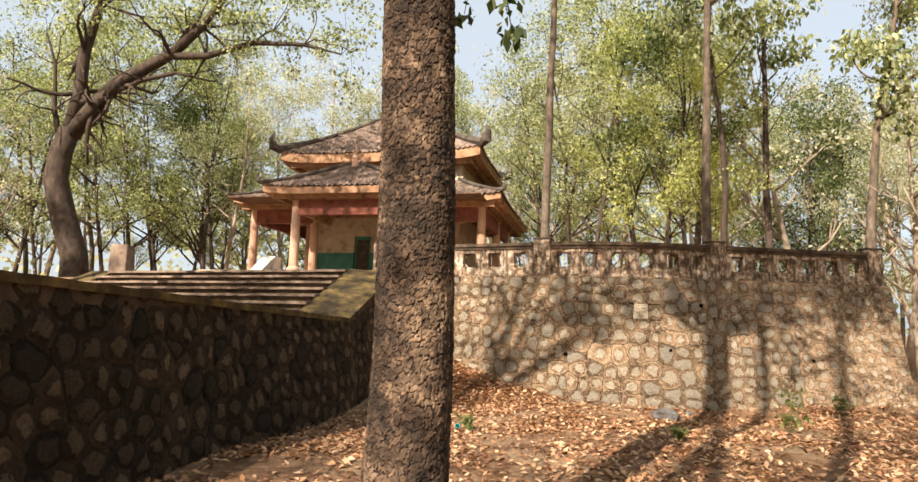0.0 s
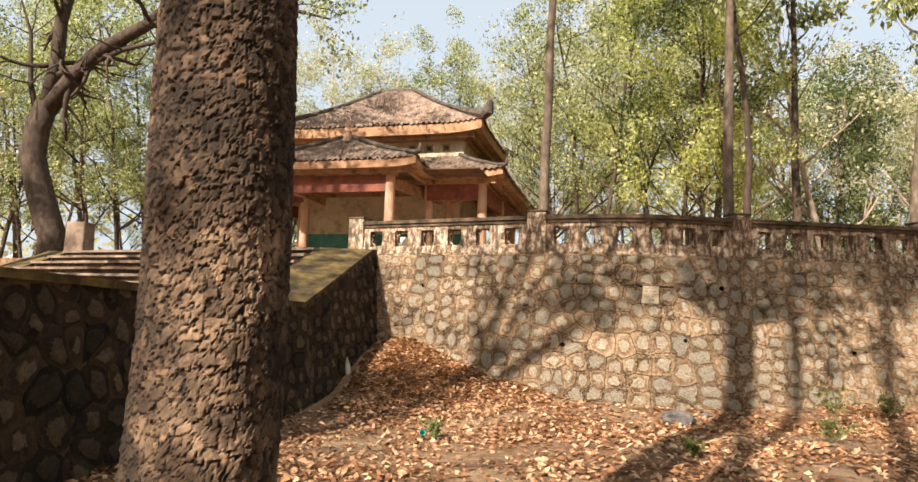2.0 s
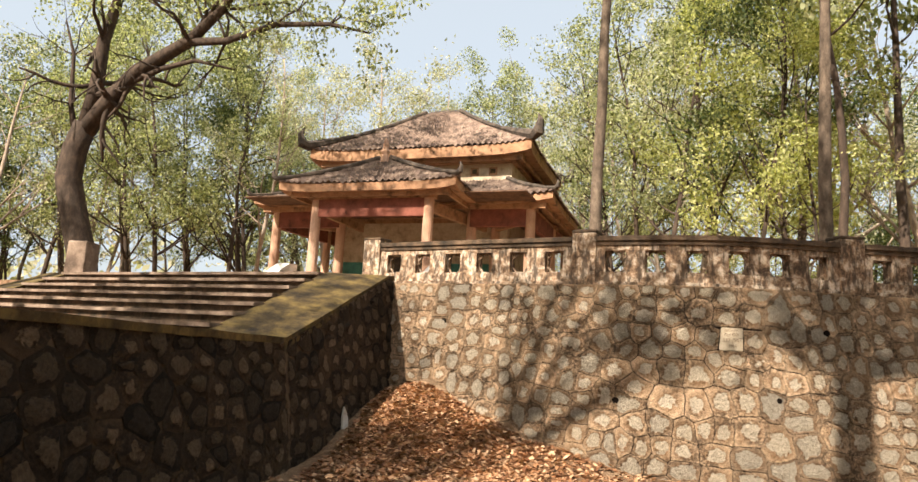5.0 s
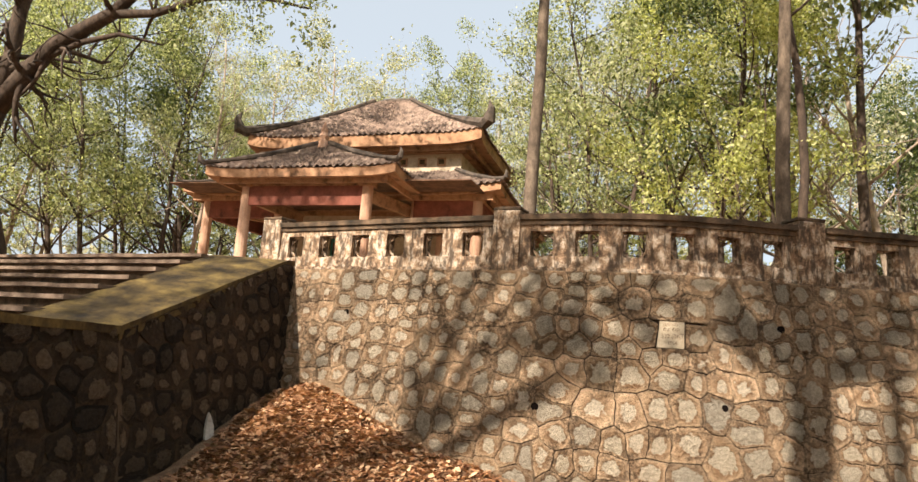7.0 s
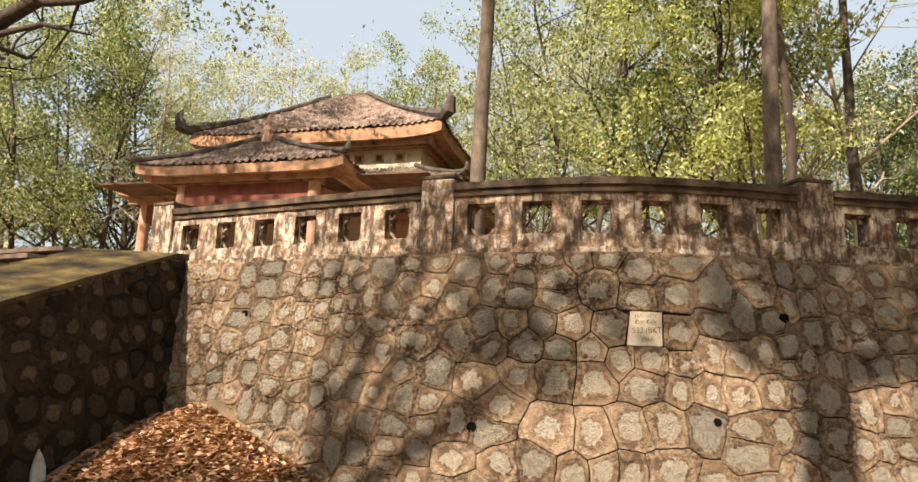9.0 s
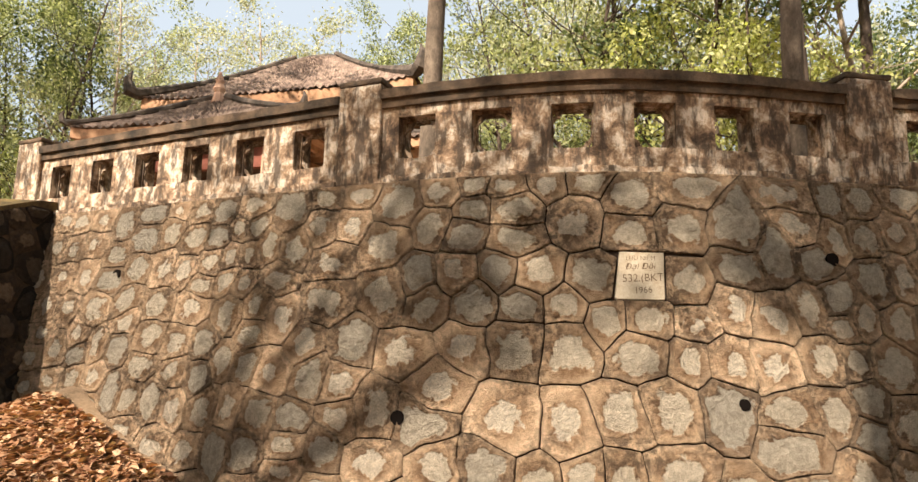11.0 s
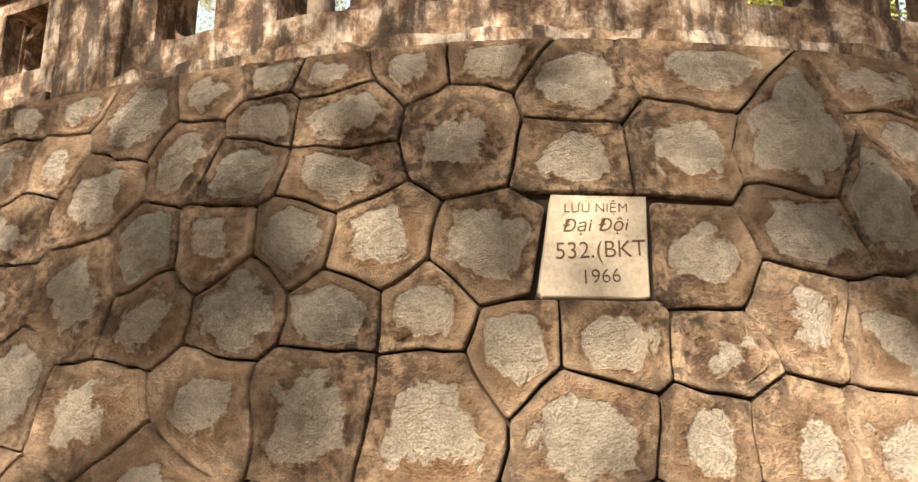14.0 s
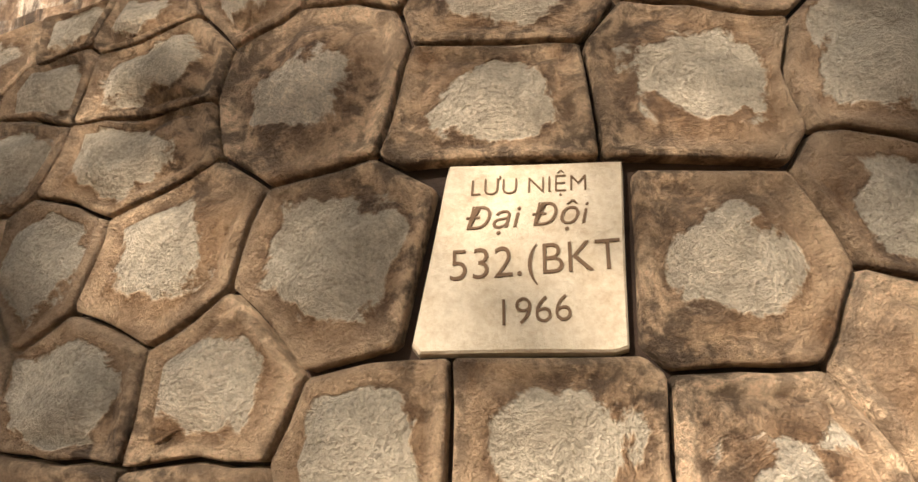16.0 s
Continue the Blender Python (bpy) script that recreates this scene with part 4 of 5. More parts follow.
# ---- trees ----
def leaf_cloud(centres, spreads, count, size, rng, droop=0.35, long=1.9):
    """Leaves as bent four-cornered blades scattered about centres."""
    k = rng.integers(0, len(centres), count)
    C = np.array(centres)[k]
    sp = np.array(spreads)[k]
    d = rng.normal(0, 1, (count, 3))
    d /= np.linalg.norm(d, axis=1)[:, None]
    r = rng.uniform(0.25, 1.0, count) ** 0.6
    P = C + d * (r * sp)[:, None] * np.array([1, 1, 0.75])
    a = rng.normal(0, 1, (count, 3))
    a[:, 2] -= droop * 2
    a /= np.linalg.norm(a, axis=1)[:, None]
    b = np.cross(a, rng.normal(0, 1, (count, 3)))
    b /= np.linalg.norm(b, axis=1)[:, None] + 1e-9
    n = np.cross(a, b)
    s = (size * rng.uniform(0.6, 1.35, count))[:, None]
    tip, side = a * s, b * s / long
    V = np.stack([P, P + tip * 0.5 + side * 0.5 + n * s * 0.08, P + tip, P + tip * 0.5 - side * 0.5 + n * s * 0.08], 1).reshape(-1, 3)
    F = np.arange(count * 4).reshape(-1, 4)
    return V, F


def leaves_object(name, V, F, material, parent=None, label=""):
    me = bpy.data.meshes.new(name)
    me.vertices.add(len(V))
    me.vertices.foreach_set("co", V.astype(np.float32).ravel())
    me.loops.add(F.size)
    me.loops.foreach_set("vertex_index", F.astype(np.int32).ravel())
    me.polygons.add(len(F))
    me.polygons.foreach_set("loop_start", np.arange(0, F.size, F.shape[1], dtype=np.int32))
    me.update(calc_edges=True)
    me.materials.append(material)
    ob = new(name, me)
    if parent is not None:
        ob.parent = parent
    return tagged(ob, label)


def limb(bm, rng, p, d, length, r, depth, tips, bend=0.25, sides=6, up=0.1, split=(2, 4)):
    pts, rad = [Vector(p)], [r]
    n = 5
    d = Vector(d).normalized()
    for i in range(n):
        d = (d + Vector(rng.normal(0, bend, 3)) * 0.5 + Vector((0, 0, up))).normalized()
        pts.append(pts[-1] + d * length / n)
        rad.append(r * (1 - 0.62 * (i + 1) / n))
    tube(bm, pts, rad, sides)
    if depth == 0:
        tips.append(tuple(pts[-1]))
        tips.append(tuple(pts[-3]))
        return
    for _ in range(rng.integers(*split)):
        k = rng.integers(2, n + 1)
        dd = (d + Vector(rng.normal(0, 0.75, 3))).normalized()
        limb(bm, rng, pts[k], dd, length * rng.uniform(0.5, 0.75), rad[k] * 0.7, depth - 1, tips, bend, max(4, sides - 1), up, split)


def make_tree(seed, height, radius, bare, leaves, size, spread, bark_mat, leaf_mat, label, lean=0.1, name="tree", depth=2, first=0.35, droop=0.35, limb_len=0.3):
    rng = np.random.default_rng(seed)
    t = thing(name, Matrix(), label, "tree")
    bm = bmesh.new()
    pts, rad, tips = [Vector((0, 0, -0.3))], [radius * 1.35], []
    d = Vector((rng.normal(0, lean), rng.normal(0, lean), 1)).normalized()
    n = 12
    for i in range(n):
        d = (d + Vector((rng.normal(0, 0.06), rng.normal(0, 0.06), 0.10))).normalized()
        pts.append(pts[-1] + d * (height + 0.3) / n)
        rad.append(radius * (1.0 - 0.8 * (i + 1) / n))
    tube(bm, pts, rad, 9)
    for i in range(3, n + 1):
        f = i / n
        if f < first:
            continue
        for _ in range(rng.integers(1, 3)):
            a = rng.uniform(0, 2 * math.pi)
            limb(bm, rng, pts[i], (math.cos(a), math.sin(a), rng.uniform(0.2, 0.9)), height * limb_len * rng.uniform(0.6, 1.1) * (1.15 - 0.6 * f), rad[i] * 0.55, depth - 1, tips)
    tips.append(tuple(pts[-1]))
    part("trunk", bm, bark_mat, t, smooth=True)
    keep = [p for p in tips if rng.uniform() > bare]
    V, F = leaf_cloud(keep, [spread * rng.uniform(0.6, 1.3) for _ in keep], leaves, size, rng, droop)
    leaves_object("crown", V, F, leaf_mat, t)
    return t


def put(tree, x, y, z, turn, scale=1.0, lean=(0, 0)):
    c = copy_thing(tree, Matrix())
    c.matrix_world = Matrix.Translation((x, y, z)) @ Matrix.Rotation(radians(turn), 4, "Z") @ Euler((radians(lean[0]), radians(lean[1]), 0)).to_matrix().to_4x4() @ Matrix.Scale(scale, 4)
    return c


UP = TOP - 0.03
WOOD = [
    make_tree(21, 14, 0.13, 0.1, 7000, 0.145, 0.75, M_BARK_D, M_LEAF_A, "slender woodland tree with an airy olive crown", first=0.2),
    make_tree(22, 12, 0.11, 0.15, 6800, 0.15, 0.8, M_BARK_D, M_LEAF_B, "slender dark-leaved woodland tree", first=0.18),
    make_tree(23, 15, 0.15, 0.2, 5600, 0.145, 0.85, M_BARK_P, M_LEAF_P, "pale-stemmed woodland tree with a thin dry crown", first=0.25),
    make_tree(24, 11, 0.10, 0.05, 8600, 0.15, 0.85, M_BARK_D, M_LEAF_Y, "young woodland tree with sunlit yellow-green leaves", first=0.2),
    make_tree(25, 16, 0.16, 0.1, 7200, 0.145, 0.8, M_BARK, M_LEAF_A, "tall woodland tree with an olive-green crown", first=0.3),
]
rng = np.random.default_rng(5)
spots = []
for i in range(900):
    a, r = rng.uniform(-62, 62), rng.uniform(21, 50)
    x, y = r * math.sin(radians(a)), r * math.cos(radians(a)) + 2
    if -12.5 < x < 4.0 and 20 < y < 38:
        continue
    if -26 < x < -10 and y < 31:
        continue
    if y < 17.5 and x > -9:
        continue
    if (x < -5 and r < 36 and rng.uniform() < 0.45) or (x > 9 and r < 33 and rng.uniform() < 0.8):
        continue
    if 8 > x > -3 and y < 21:
        continue
    if any(math.hypot(x - p, y - q) < 2.3 for p, q in spots):
        continue
    spots.append((x, y))
    if len(spots) >= 105:
        break
for i, (x, y) in enumerate(spots):
    pick = WOOD[int(rng.choice([0, 1, 2, 3, 4], p=[0.34, 0.22, 0.2, 0.02, 0.22] if x < -5 else [0.3, 0.22, 0.18, 0.08, 0.22] if x < 7 else [0.2, 0.1, 0.5, 0.1, 0.1]))]
    z = UP if (x > -10 and y > 16 and x < 9.6 + (y - 14) * 0.03) else (1.5 if x < -4 else 0.0)
    tagged(put(pick, x, y, z, rng.uniform(0, 360), rng.uniform(0.75, 1.15) * (0.78 if -9 < x < 6.5 else 1.0)), group="woodland trees")
# trees close behind and beside the temple
for k, x, y, s, tn in ((2, -9.5, 40.5, 1.0, 15), (2, -5.5, 39.6, 0.9, 95), (0, -1.5, 40.4, 0.9, 160), (2, 2.4, 39.2, 0.85, 230), (0, -13.2, 35.0, 1.0, 40), (0, -16.5, 33.2, 1.05, 120), (4, -19.8, 34.6, 0.95, 200), (0, -23.0, 32.5, 1.0, 280), (1, -14.6, 38.5, 1.2, 330), (0, -18.0, 39.0, 1.1, 70), (2, -12.0, 33.0, 0.8, 10)):
    tagged(put(WOOD[k], x, y, UP if x > -14 else 1.5, tn, s), group="woodland trees")
# the bright clump right of the temple
for x, y, s, tn in ((7.1, 22.6, 0.80, 20), (8.4, 25.5, 1.0, 140), (8.6, 22.2, 0.66, 250)):
    tagged(put(WOOD[3], x, y, UP, tn, s), group="woodland trees")
for k, x, y, s, tn in ((0, 4.2, 29.0, 0.78, 60), (2, 5.4, 33.0, 0.8, 210)):
    tagged(put(WOOD[k], x, y, UP, tn, s), group="woodland trees")
# unseen shade trees behind and beside the walker, added to dapple the light
SHADE = make_tree(31, 13, 0.17, 0.0, 3300, 0.19, 1.0, M_BARK, M_LEAF_B, "unseen tall tree, added so that its open crown shades the path", first=0.4, depth=2)
for x, y, s, tn in ((3.1, 3.2, 1.0, 10), (2.4, -5.0, 0.95, 150), (-10.5, 3.0, 1.0, 210), (-4.6, -7.0, 1.15, 300), (5.8, -8.0, 1.1, 45), (8.5, -2.0, 1.0, 260), (-14.5, -4, 1.1, 30), (0.5, -12.5, 1.15, 190), (7.6, 3.4, 0.9, 330), (-14.2, 10.4, 1.42, 80), (-10.2, 9.6, 1.38, 165)):
    tagged(put(SHADE, x, y, 1.5 if x < -4.2 and y > -6 else 0.0, tn, s), group="shade trees")
# unseen woods to the sides and behind, which close the place and block skylight
for i in range(64):
    a = radians(66 + (294 - 66) * (i + rng.uniform(0, 1)) / 64)
    r = rng.uniform(23, 40)
    pick = WOOD[int(rng.choice([0, 1, 4]))]
    tagged(put(pick, r * math.sin(a) + 2, r * math.cos(a) + 5, 0.0, rng.uniform(0, 360), rng.uniform(0.8, 1.1)), group="woodland trees")
SHADE.matrix_world = Matrix.Translation((-3.2, -12.0, 0))
for i, t in enumerate(WOOD):
    t.matrix_world = Matrix.Translation((-34 + 17 * i, 52, UP if i < 3 else 0))

# bare pale trees at the wood's edge
BARE = make_tree(41, 11, 0.15, 0.3, 900, 0.17, 0.7, M_BARK_P, M_LEAF_P, "half-bare pale tree with forking limbs", first=0.25, depth=3, limb_len=0.34)
BARE.matrix_world = Matrix.Translation((12.6, 23.6, 1.5))
for x, y, z, tn, s in ((15.5, 22.0, 0.5, 70, 0.9), (10.2, 27.0, UP, 200, 1.0), (3.2, 41.0, UP, 120, 1.25), (-4.5, 43.0, UP, 20, 1.3), (-21.0, 27.0, 1.5, 300, 1.0), (18.5, 27, 0.5, 150, 1.1)):
    tagged(put(BARE, x, y, z, tn, s), group="half-bare trees")

# single trees that stand close behind the balustrade
SLIM = [(2.13, 16.3, 0.125, 16, 0.0, M_BARK, 71, 260), (6.25, 16.5, 0.13, 15, -0.02, M_BARK, 72, 2200), (8.3, 20.2, 0.12, 14, 0.01, M_BARK_D, 73, 2600), (10.1, 21.2, 0.15, 15, -0.01, M_BARK_D, 74, 2600), (11.6, 18.2, 0.16, 13, 0.02, M_BARK, 75, 3000)]
for x, y, r, h, ln, bk_mat, sd, nl in SLIM:
    t = make_tree(sd, h, r, 0.1, nl, 0.22, 0.7, bk_mat, M_LEAF_A if sd > 72 else M_LEAF_B, "straight slender tree rising behind the balustrade", lean=0.012, first=0.62 if sd == 71 else 0.42, droop=0.9, limb_len=0.17)
    t.matrix_world = Matrix.Translation((x, y, UP if x < 9.8 else 1.5))
    tagged(t, group="slender trees behind the balustrade")


def bent_tree():
    """The old leaning tree by the temple: a bowed trunk, a fork, one limb sweeping out."""
    t = thing("tree", Matrix.Translation((-16.0, 26.8, UP - 0.45)), "old leaning tree with a bowed trunk and a far-sweeping limb", "tree")
    w = lambda q: (q[0] + 15.4, q[1] - 26.8, q[2] - UP)
    bm = bmesh.new()
    tube(bm, [w(p) for p in ((-15.3, 26.8, 2.4), (-15.5, 26.8, 4.4), (-16.1, 26.8, 6.0), (-16.6, 26.8, 7.6), (-16.5, 26.8, 8.8), (-16.2, 26.8, 9.8))], [0.62, 0.52, 0.50, 0.48, 0.45, 0.42], 14)
    part("trunk", bm, M_BARK_D, t, smooth=True)
    tips = []
    rg = np.random.default_rng(8)
    for pts, rad in ((((-16.2, 26.8, 9.6), (-15.9, 26.7, 11.4), (-15.8, 26.6, 13.2), (-15.2, 26.4, 15.2), (-14.6, 26, 17.5)), (0.34, 0.27, 0.24, 0.18, 0.08)),
                     (((-16.2, 26.8, 9.5), (-15.2, 26.6, 10.7), (-14.1, 26.4, 11.8), (-11.8, 26.0, 12.9), (-10.4, 25.6, 14.0), (-9.2, 25.2, 15.4)), (0.36, 0.33, 0.29, 0.23, 0.17, 0.09)),
                     (((-11.9, 26.0, 12.85), (-10.2, 25.8, 12.8), (-8.2, 25.5, 13.3), (-6.0, 25.1, 13.1), (-4.4, 24.8, 12.6)), (0.17, 0.14, 0.11, 0.08, 0.03)),
                     (((-15.9, 26.7, 10.9), (-14.6, 26.5, 11.3), (-13.0, 26.3, 11.9), (-11.6, 26.2, 12.2), (-9.9, 26.1, 11.8)), (0.16, 0.13, 0.11, 0.08, 0.03)),
                     (((-16.5, 26.8, 9.0), (-16.9, 26.7, 10.6), (-17.0, 26.6, 12.6), (-17.4, 26.4, 14.0)), (0.14, 0.10, 0.07, 0.03))):
        lb = bmesh.new()
        P = [Vector(w(p)) for p in pts]
        tube(lb, P, rad, 9)
        for k in range(1, len(P)):
            for _ in range(3):
                limb(lb, rg, P[k], rg.normal(0, 1, 3) + np.array([0.3, -0.2, 0.6]), rg.uniform(1.4, 3.0), rad[k] * 0.42, 1, tips, 0.35, 5, 0.03)
        part("limb", lb, M_BARK_D, t, smooth=True)
    high = [p for p in tips if p[0] > 6.3 or p[2] > 11.5]
    V, F = leaf_cloud(high, [0.75] * len(high), 9000, 0.17, rg, 0.5)
    leaves_object("crown", V, F, M_LEAF_A, t, "thin olive foliage")
    return t


bent_tree()
post = thing("stone_pillar", Matrix.Translation((-9.4, 17.9, UP)), "short broken stone pillar at the stair's head", "pillar")
part("shaft", rough_box((-0.24, -0.24, 0), (0.24, 0.24, 0.85), 0.04, 3, 0.02), M_STEP, post)


def shade_canopy(t, rg, fork, lo, hi, boughs, leaves, spread=0.5):
    """Unseen boughs from the fork out into a high, broken roof of leaves between two corners, added to cast shade."""
    lb, tips = bmesh.new(), []
    for k in range(boughs):
        end = Vector([rg.uniform(a, b) for a, b in zip(lo, hi)])
        a = Vector(fork) - Vector((0, 0, rg.uniform(0, 0.8)))
        mid = (a + end) / 2 + Vector((rg.normal(0, 0.2), rg.normal(0, 0.2), rg.uniform(0.1, 0.5)))
        tube(lb, [a, (a + mid) / 2 + Vector(rg.normal(0, 0.08, 3)), mid, (mid + end) / 2 + Vector(rg.normal(0, 0.12, 3)), end], [0.045, 0.04, 0.032, 0.022, 0.01], 6)
        tips += [tuple(end), tuple((mid + end) / 2), tuple(end + Vector(rg.normal(0, 0.35, 3)))]
    part("limb", lb, M_BARK, t, smooth=True)
    V, F = leaf_cloud(tips, [spread] * len(tips), leaves, 0.17, rg, 0.3)
    leaves_object("crown", V, F, M_LEAF_B, t)


def added_shade_tree(x, y, z, h, seed, lo, hi, boughs, leaves):
    """An added, unseen tall slim tree beside the path whose leaves begin far overhead and shade the wall."""
    t = thing("tree", Matrix.Translation((x, y, z)), "unseen tall slim tree, added for the shade of its high crown", "tree", "shade trees")
    rg = np.random.default_rng(seed)
    pts = [(rg.normal(0, 0.05), rg.normal(0, 0.05), -0.3 + (h + 0.3) * k / 8) for k in range(9)]
    part("trunk", tube(bmesh.new(), pts, [0.17 - 0.011 * k for k in range(9)], 10), M_BARK, t, smooth=True)
    shade_canopy(t, rg, pts[-1], lo, hi, boughs, leaves)
    return t


tall = added_shade_tree(-6.4, 2.2, 1.5, 9.4, 91, (0.3, 0.6, 9.1), (4.5, 3.4, 11.2), 18, 1200)
# two unseen leaf clusters, placed to shade patches of the wall
shade_canopy(tall, np.random.default_rng(92), (0.0, 0.0, 9.2), (1.95, 0.0, 10.25), (2.45, 0.3, 10.65), 3, 360, 0.22)
shade_canopy(tall, np.random.default_rng(93), (0.0, 0.0, 9.2), (5.0, 0.0, 10.2), (5.6, 0.4, 10.9), 3, 420, 0.24)


def bare_pole(x, y, lean, h, r, seed):
    """A slender tall stem behind the walker, bare but for a tuft far up."""
    t = thing("tree", Matrix.Translation((x, y, 0)), "slender bare-stemmed tree with a small high tuft", "tree", "shade trees")
    rg = np.random.default_rng(seed)
    pts = [(lean * k / 10 + rg.normal(0, 0.05), rg.normal(0, 0.05), -0.3 + (h + 0.3) * k / 10) for k in range(11)]
    tb_, tips = bmesh.new(), [pts[-1]]
    tube(tb_, pts, [r * (1.15 - 0.045 * k) for k in range(11)], 9)
    for k in range(5):
        limb(tb_, rg, pts[9], (rg.normal(0, 1), rg.normal(0, 1), 1.0), 1.6, 0.04, 0, tips)
    part("trunk", tb_, M_BARK, t, smooth=True)
    V, F = leaf_cloud(tips, [0.6] * len(tips), 500, 0.17, rg, 0.5)
    leaves_object("crown", V, F, M_LEAF_B, t)


for spec in ((-2.7, -1.0, 0.1, 18.0, 0.12, 61), (-1.5, -2.2, -0.3, 18.5, 0.14, 62), (-0.55, -0.9, -4.0, 17.5, 0.10, 63), (-0.9, -3.4, 0.9, 20.0, 0.12, 64)):
    bare_pole(*spec)


def near_tree():
    """The thick trunk that the walker passes, with its plates of bark."""
    t = thing("tree", Matrix.Translation((-0.32, 4.15, 0)), "thick tree trunk with flaking plates of brown bark", "tree")
    nu, zs = 210, np.r_[np.linspace(-0.2, 0.2, 12)[:-1], np.linspace(0.2, 4.3, 470), np.linspace(4.3, 13, 110)[1:]]
    verts, plate, tone = [], [], []
    for z in zs:
        flare = 0.07 * math.exp(-max(z, 0) * 3.0)
        R0 = 0.254 - 0.0065 * z + flare
        ox, oy = 0.03 * math.sin(z * 0.9), 0.02 * math.sin(z * 0.7 + 1) + 0.012 * z
        for i in range(nu):
            a = 2 * math.pi * i / nu
            q = Vector((math.cos(a) * 7.6, math.sin(a) * 7.6, z * 20.0))
            q += noise.noise_vector(q * 0.8) * 0.8 + noise.noise_vector(q * 2.6) * 0.22
            dist, pt = noise.voronoi(q)
            edge = dist[1] - dist[0]
            tilt = noise.noise(pt[0] * 2.7)
            lay = min(1.0, edge * 7.0) ** 0.6
            bulge = noise.noise(Vector((math.cos(a) * 1.2, math.sin(a) * 1.2, z * 1.1))) * 0.012
            slope = (q.z - pt[0].z) * (-0.006)
            r = R0 + bulge + 0.010 * lay + 0.006 * tilt * lay + slope * 1.3 * lay + 0.0025 * noise.noise(q * 3.1)
            verts.append((ox + r * math.cos(a), oy + r * math.sin(a), z))
            plate.append(edge)
            tone.append(0.5 + 0.9 * noise.noise(pt[0] * 3.9 + Vector((7.7, 1.3, 2.1))))
    faces = [(j * nu + i, j * nu + (i + 1) % nu, (j + 1) * nu + (i + 1) % nu, (j + 1) * nu + i) for j in range(len(zs) - 1) for i in range(nu)]
    me = quad_mesh("trunk", verts, faces, M_PLATE)
    me.attributes.new("plate", "FLOAT", "POINT").data.foreach_set("value", np.array(plate, dtype=np.float32))
    me.attributes.new("tone", "FLOAT", "POINT").data.foreach_set("value", np.array(tone, dtype=np.float32))
    ob = new("trunk", me)
    ob.parent = t
    rg = np.random.default_rng(14)
    tips, lb = [], bmesh.new()
    top = Vector((0.0, 0.15, 12.9))
    for k in range(7):
        a = k * 0.9 + 0.3
        limb(lb, rg, top - Vector((0, 0, 2.2 * rg.uniform(0, 1))), (math.cos(a), math.sin(a), 0.7), 4.5, 0.10, 1, tips)
    part("limb", lb, M_BARK, t, smooth=True)
    # high boughs out of view, placed to shade the wall's top
    shade_canopy(t, rg, (0.0, 0.13, 10.3), (-2.6, -0.9, 10.8), (3.2, 1.6, 12.6), 28, 4600)
    V, F = leaf_cloud(tips, [0.95] * len(tips), 4200, 0.2, rg, 0.5)
    leaves_object("crown", V, F, M_LEAF_B, t)
    # a hanging twig with dark leaves
    tw = bmesh.new()
    P = [(0.1, 0.2, 6.6), (0.35, 0.35, 5.4), (0.5, 0.45, 4.6), (0.62, 0.5, 4.05), (0.66, 0.52, 3.82)]
    tube(tw, P, [0.02, 0.014, 0.01, 0.006, 0.003], 5)
    tube(tw, [P[2], (0.35, 0.6, 4.3), (0.3, 0.65, 4.0)], [0.007, 0.005, 0.003], 5)
    part("twig", tw, M_BARK_D, t)
    V, F = leaf_cloud([P[3], P[4], (0.6, 0.5, 4.2), (0.3, 0.65, 4.02)], [0.13, 0.1, 0.15, 0.1], 70, 0.11, rg, 0.9)
    leaves_object("twig_leaves", V, F, M_LEAF_B, t)
    return t


near_tree()

# far woods all round, past the last single trees
rng = np.random.default_rng(77)
n = 190
ang = rng.uniform(-math.pi, math.pi, n)
rad = rng.uniform(50, 74, n)
cen = np.c_[rad * np.sin(ang), rad * np.cos(ang) + 6, rng.uniform(2, 11.5, n)]
# pale leaves: the distance haze is put into their colour
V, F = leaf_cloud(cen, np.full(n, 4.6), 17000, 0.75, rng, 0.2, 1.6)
tagged(leaves_object("far_woods", V, F, M_LEAF_P), "far woods beyond the court, haze put into their pale colour", "woods", kind="stuff")

# ---- leaf litter ----
rng = np.random.default_rng(3)
N = 230000
X = np.r_[rng.uniform(-6.0, 18.0, N), rng.normal(-0.35, 0.9, 16000)]
Y = np.r_[rng.uniform(-7.0, 15.5, N), rng.normal(13.6, 1.0, 16000)]
ok = []
for x, y in zip(X, Y):
    wy = (np.interp(x, WX, WY) - 0.62 if x < 9.4 else 15.5) if x > -1.2 else 15.0
    tx = TA.x + (TA.y - y) * (TB.x - TA.x) / (TA.y - TB.y) + 0.12
    fade = max(0.0, 1.5 - y) / 8 + max(0.0, x - 10) / 7
    ok.append(fade < 0.9 * rng.uniform() + 0.02 and y < wy and (x > tx if y < 11.5 else x > -1.6 + 0.1 * (y - 11.5)))
ok = np.array(ok)
X, Y = X[ok], Y[ok]
dens = np.array([noise.noise(Vector((x * 0.8, y * 0.8, 4))) for x, y in zip(X, Y)])
sel = rng.uniform(0, 1, len(X)) < 0.62 + 0.9 * dens + 0.6 * (np.hypot(X + 0.5, Y - 13.6) < 2.4)
X, Y = X[sel], Y[sel]
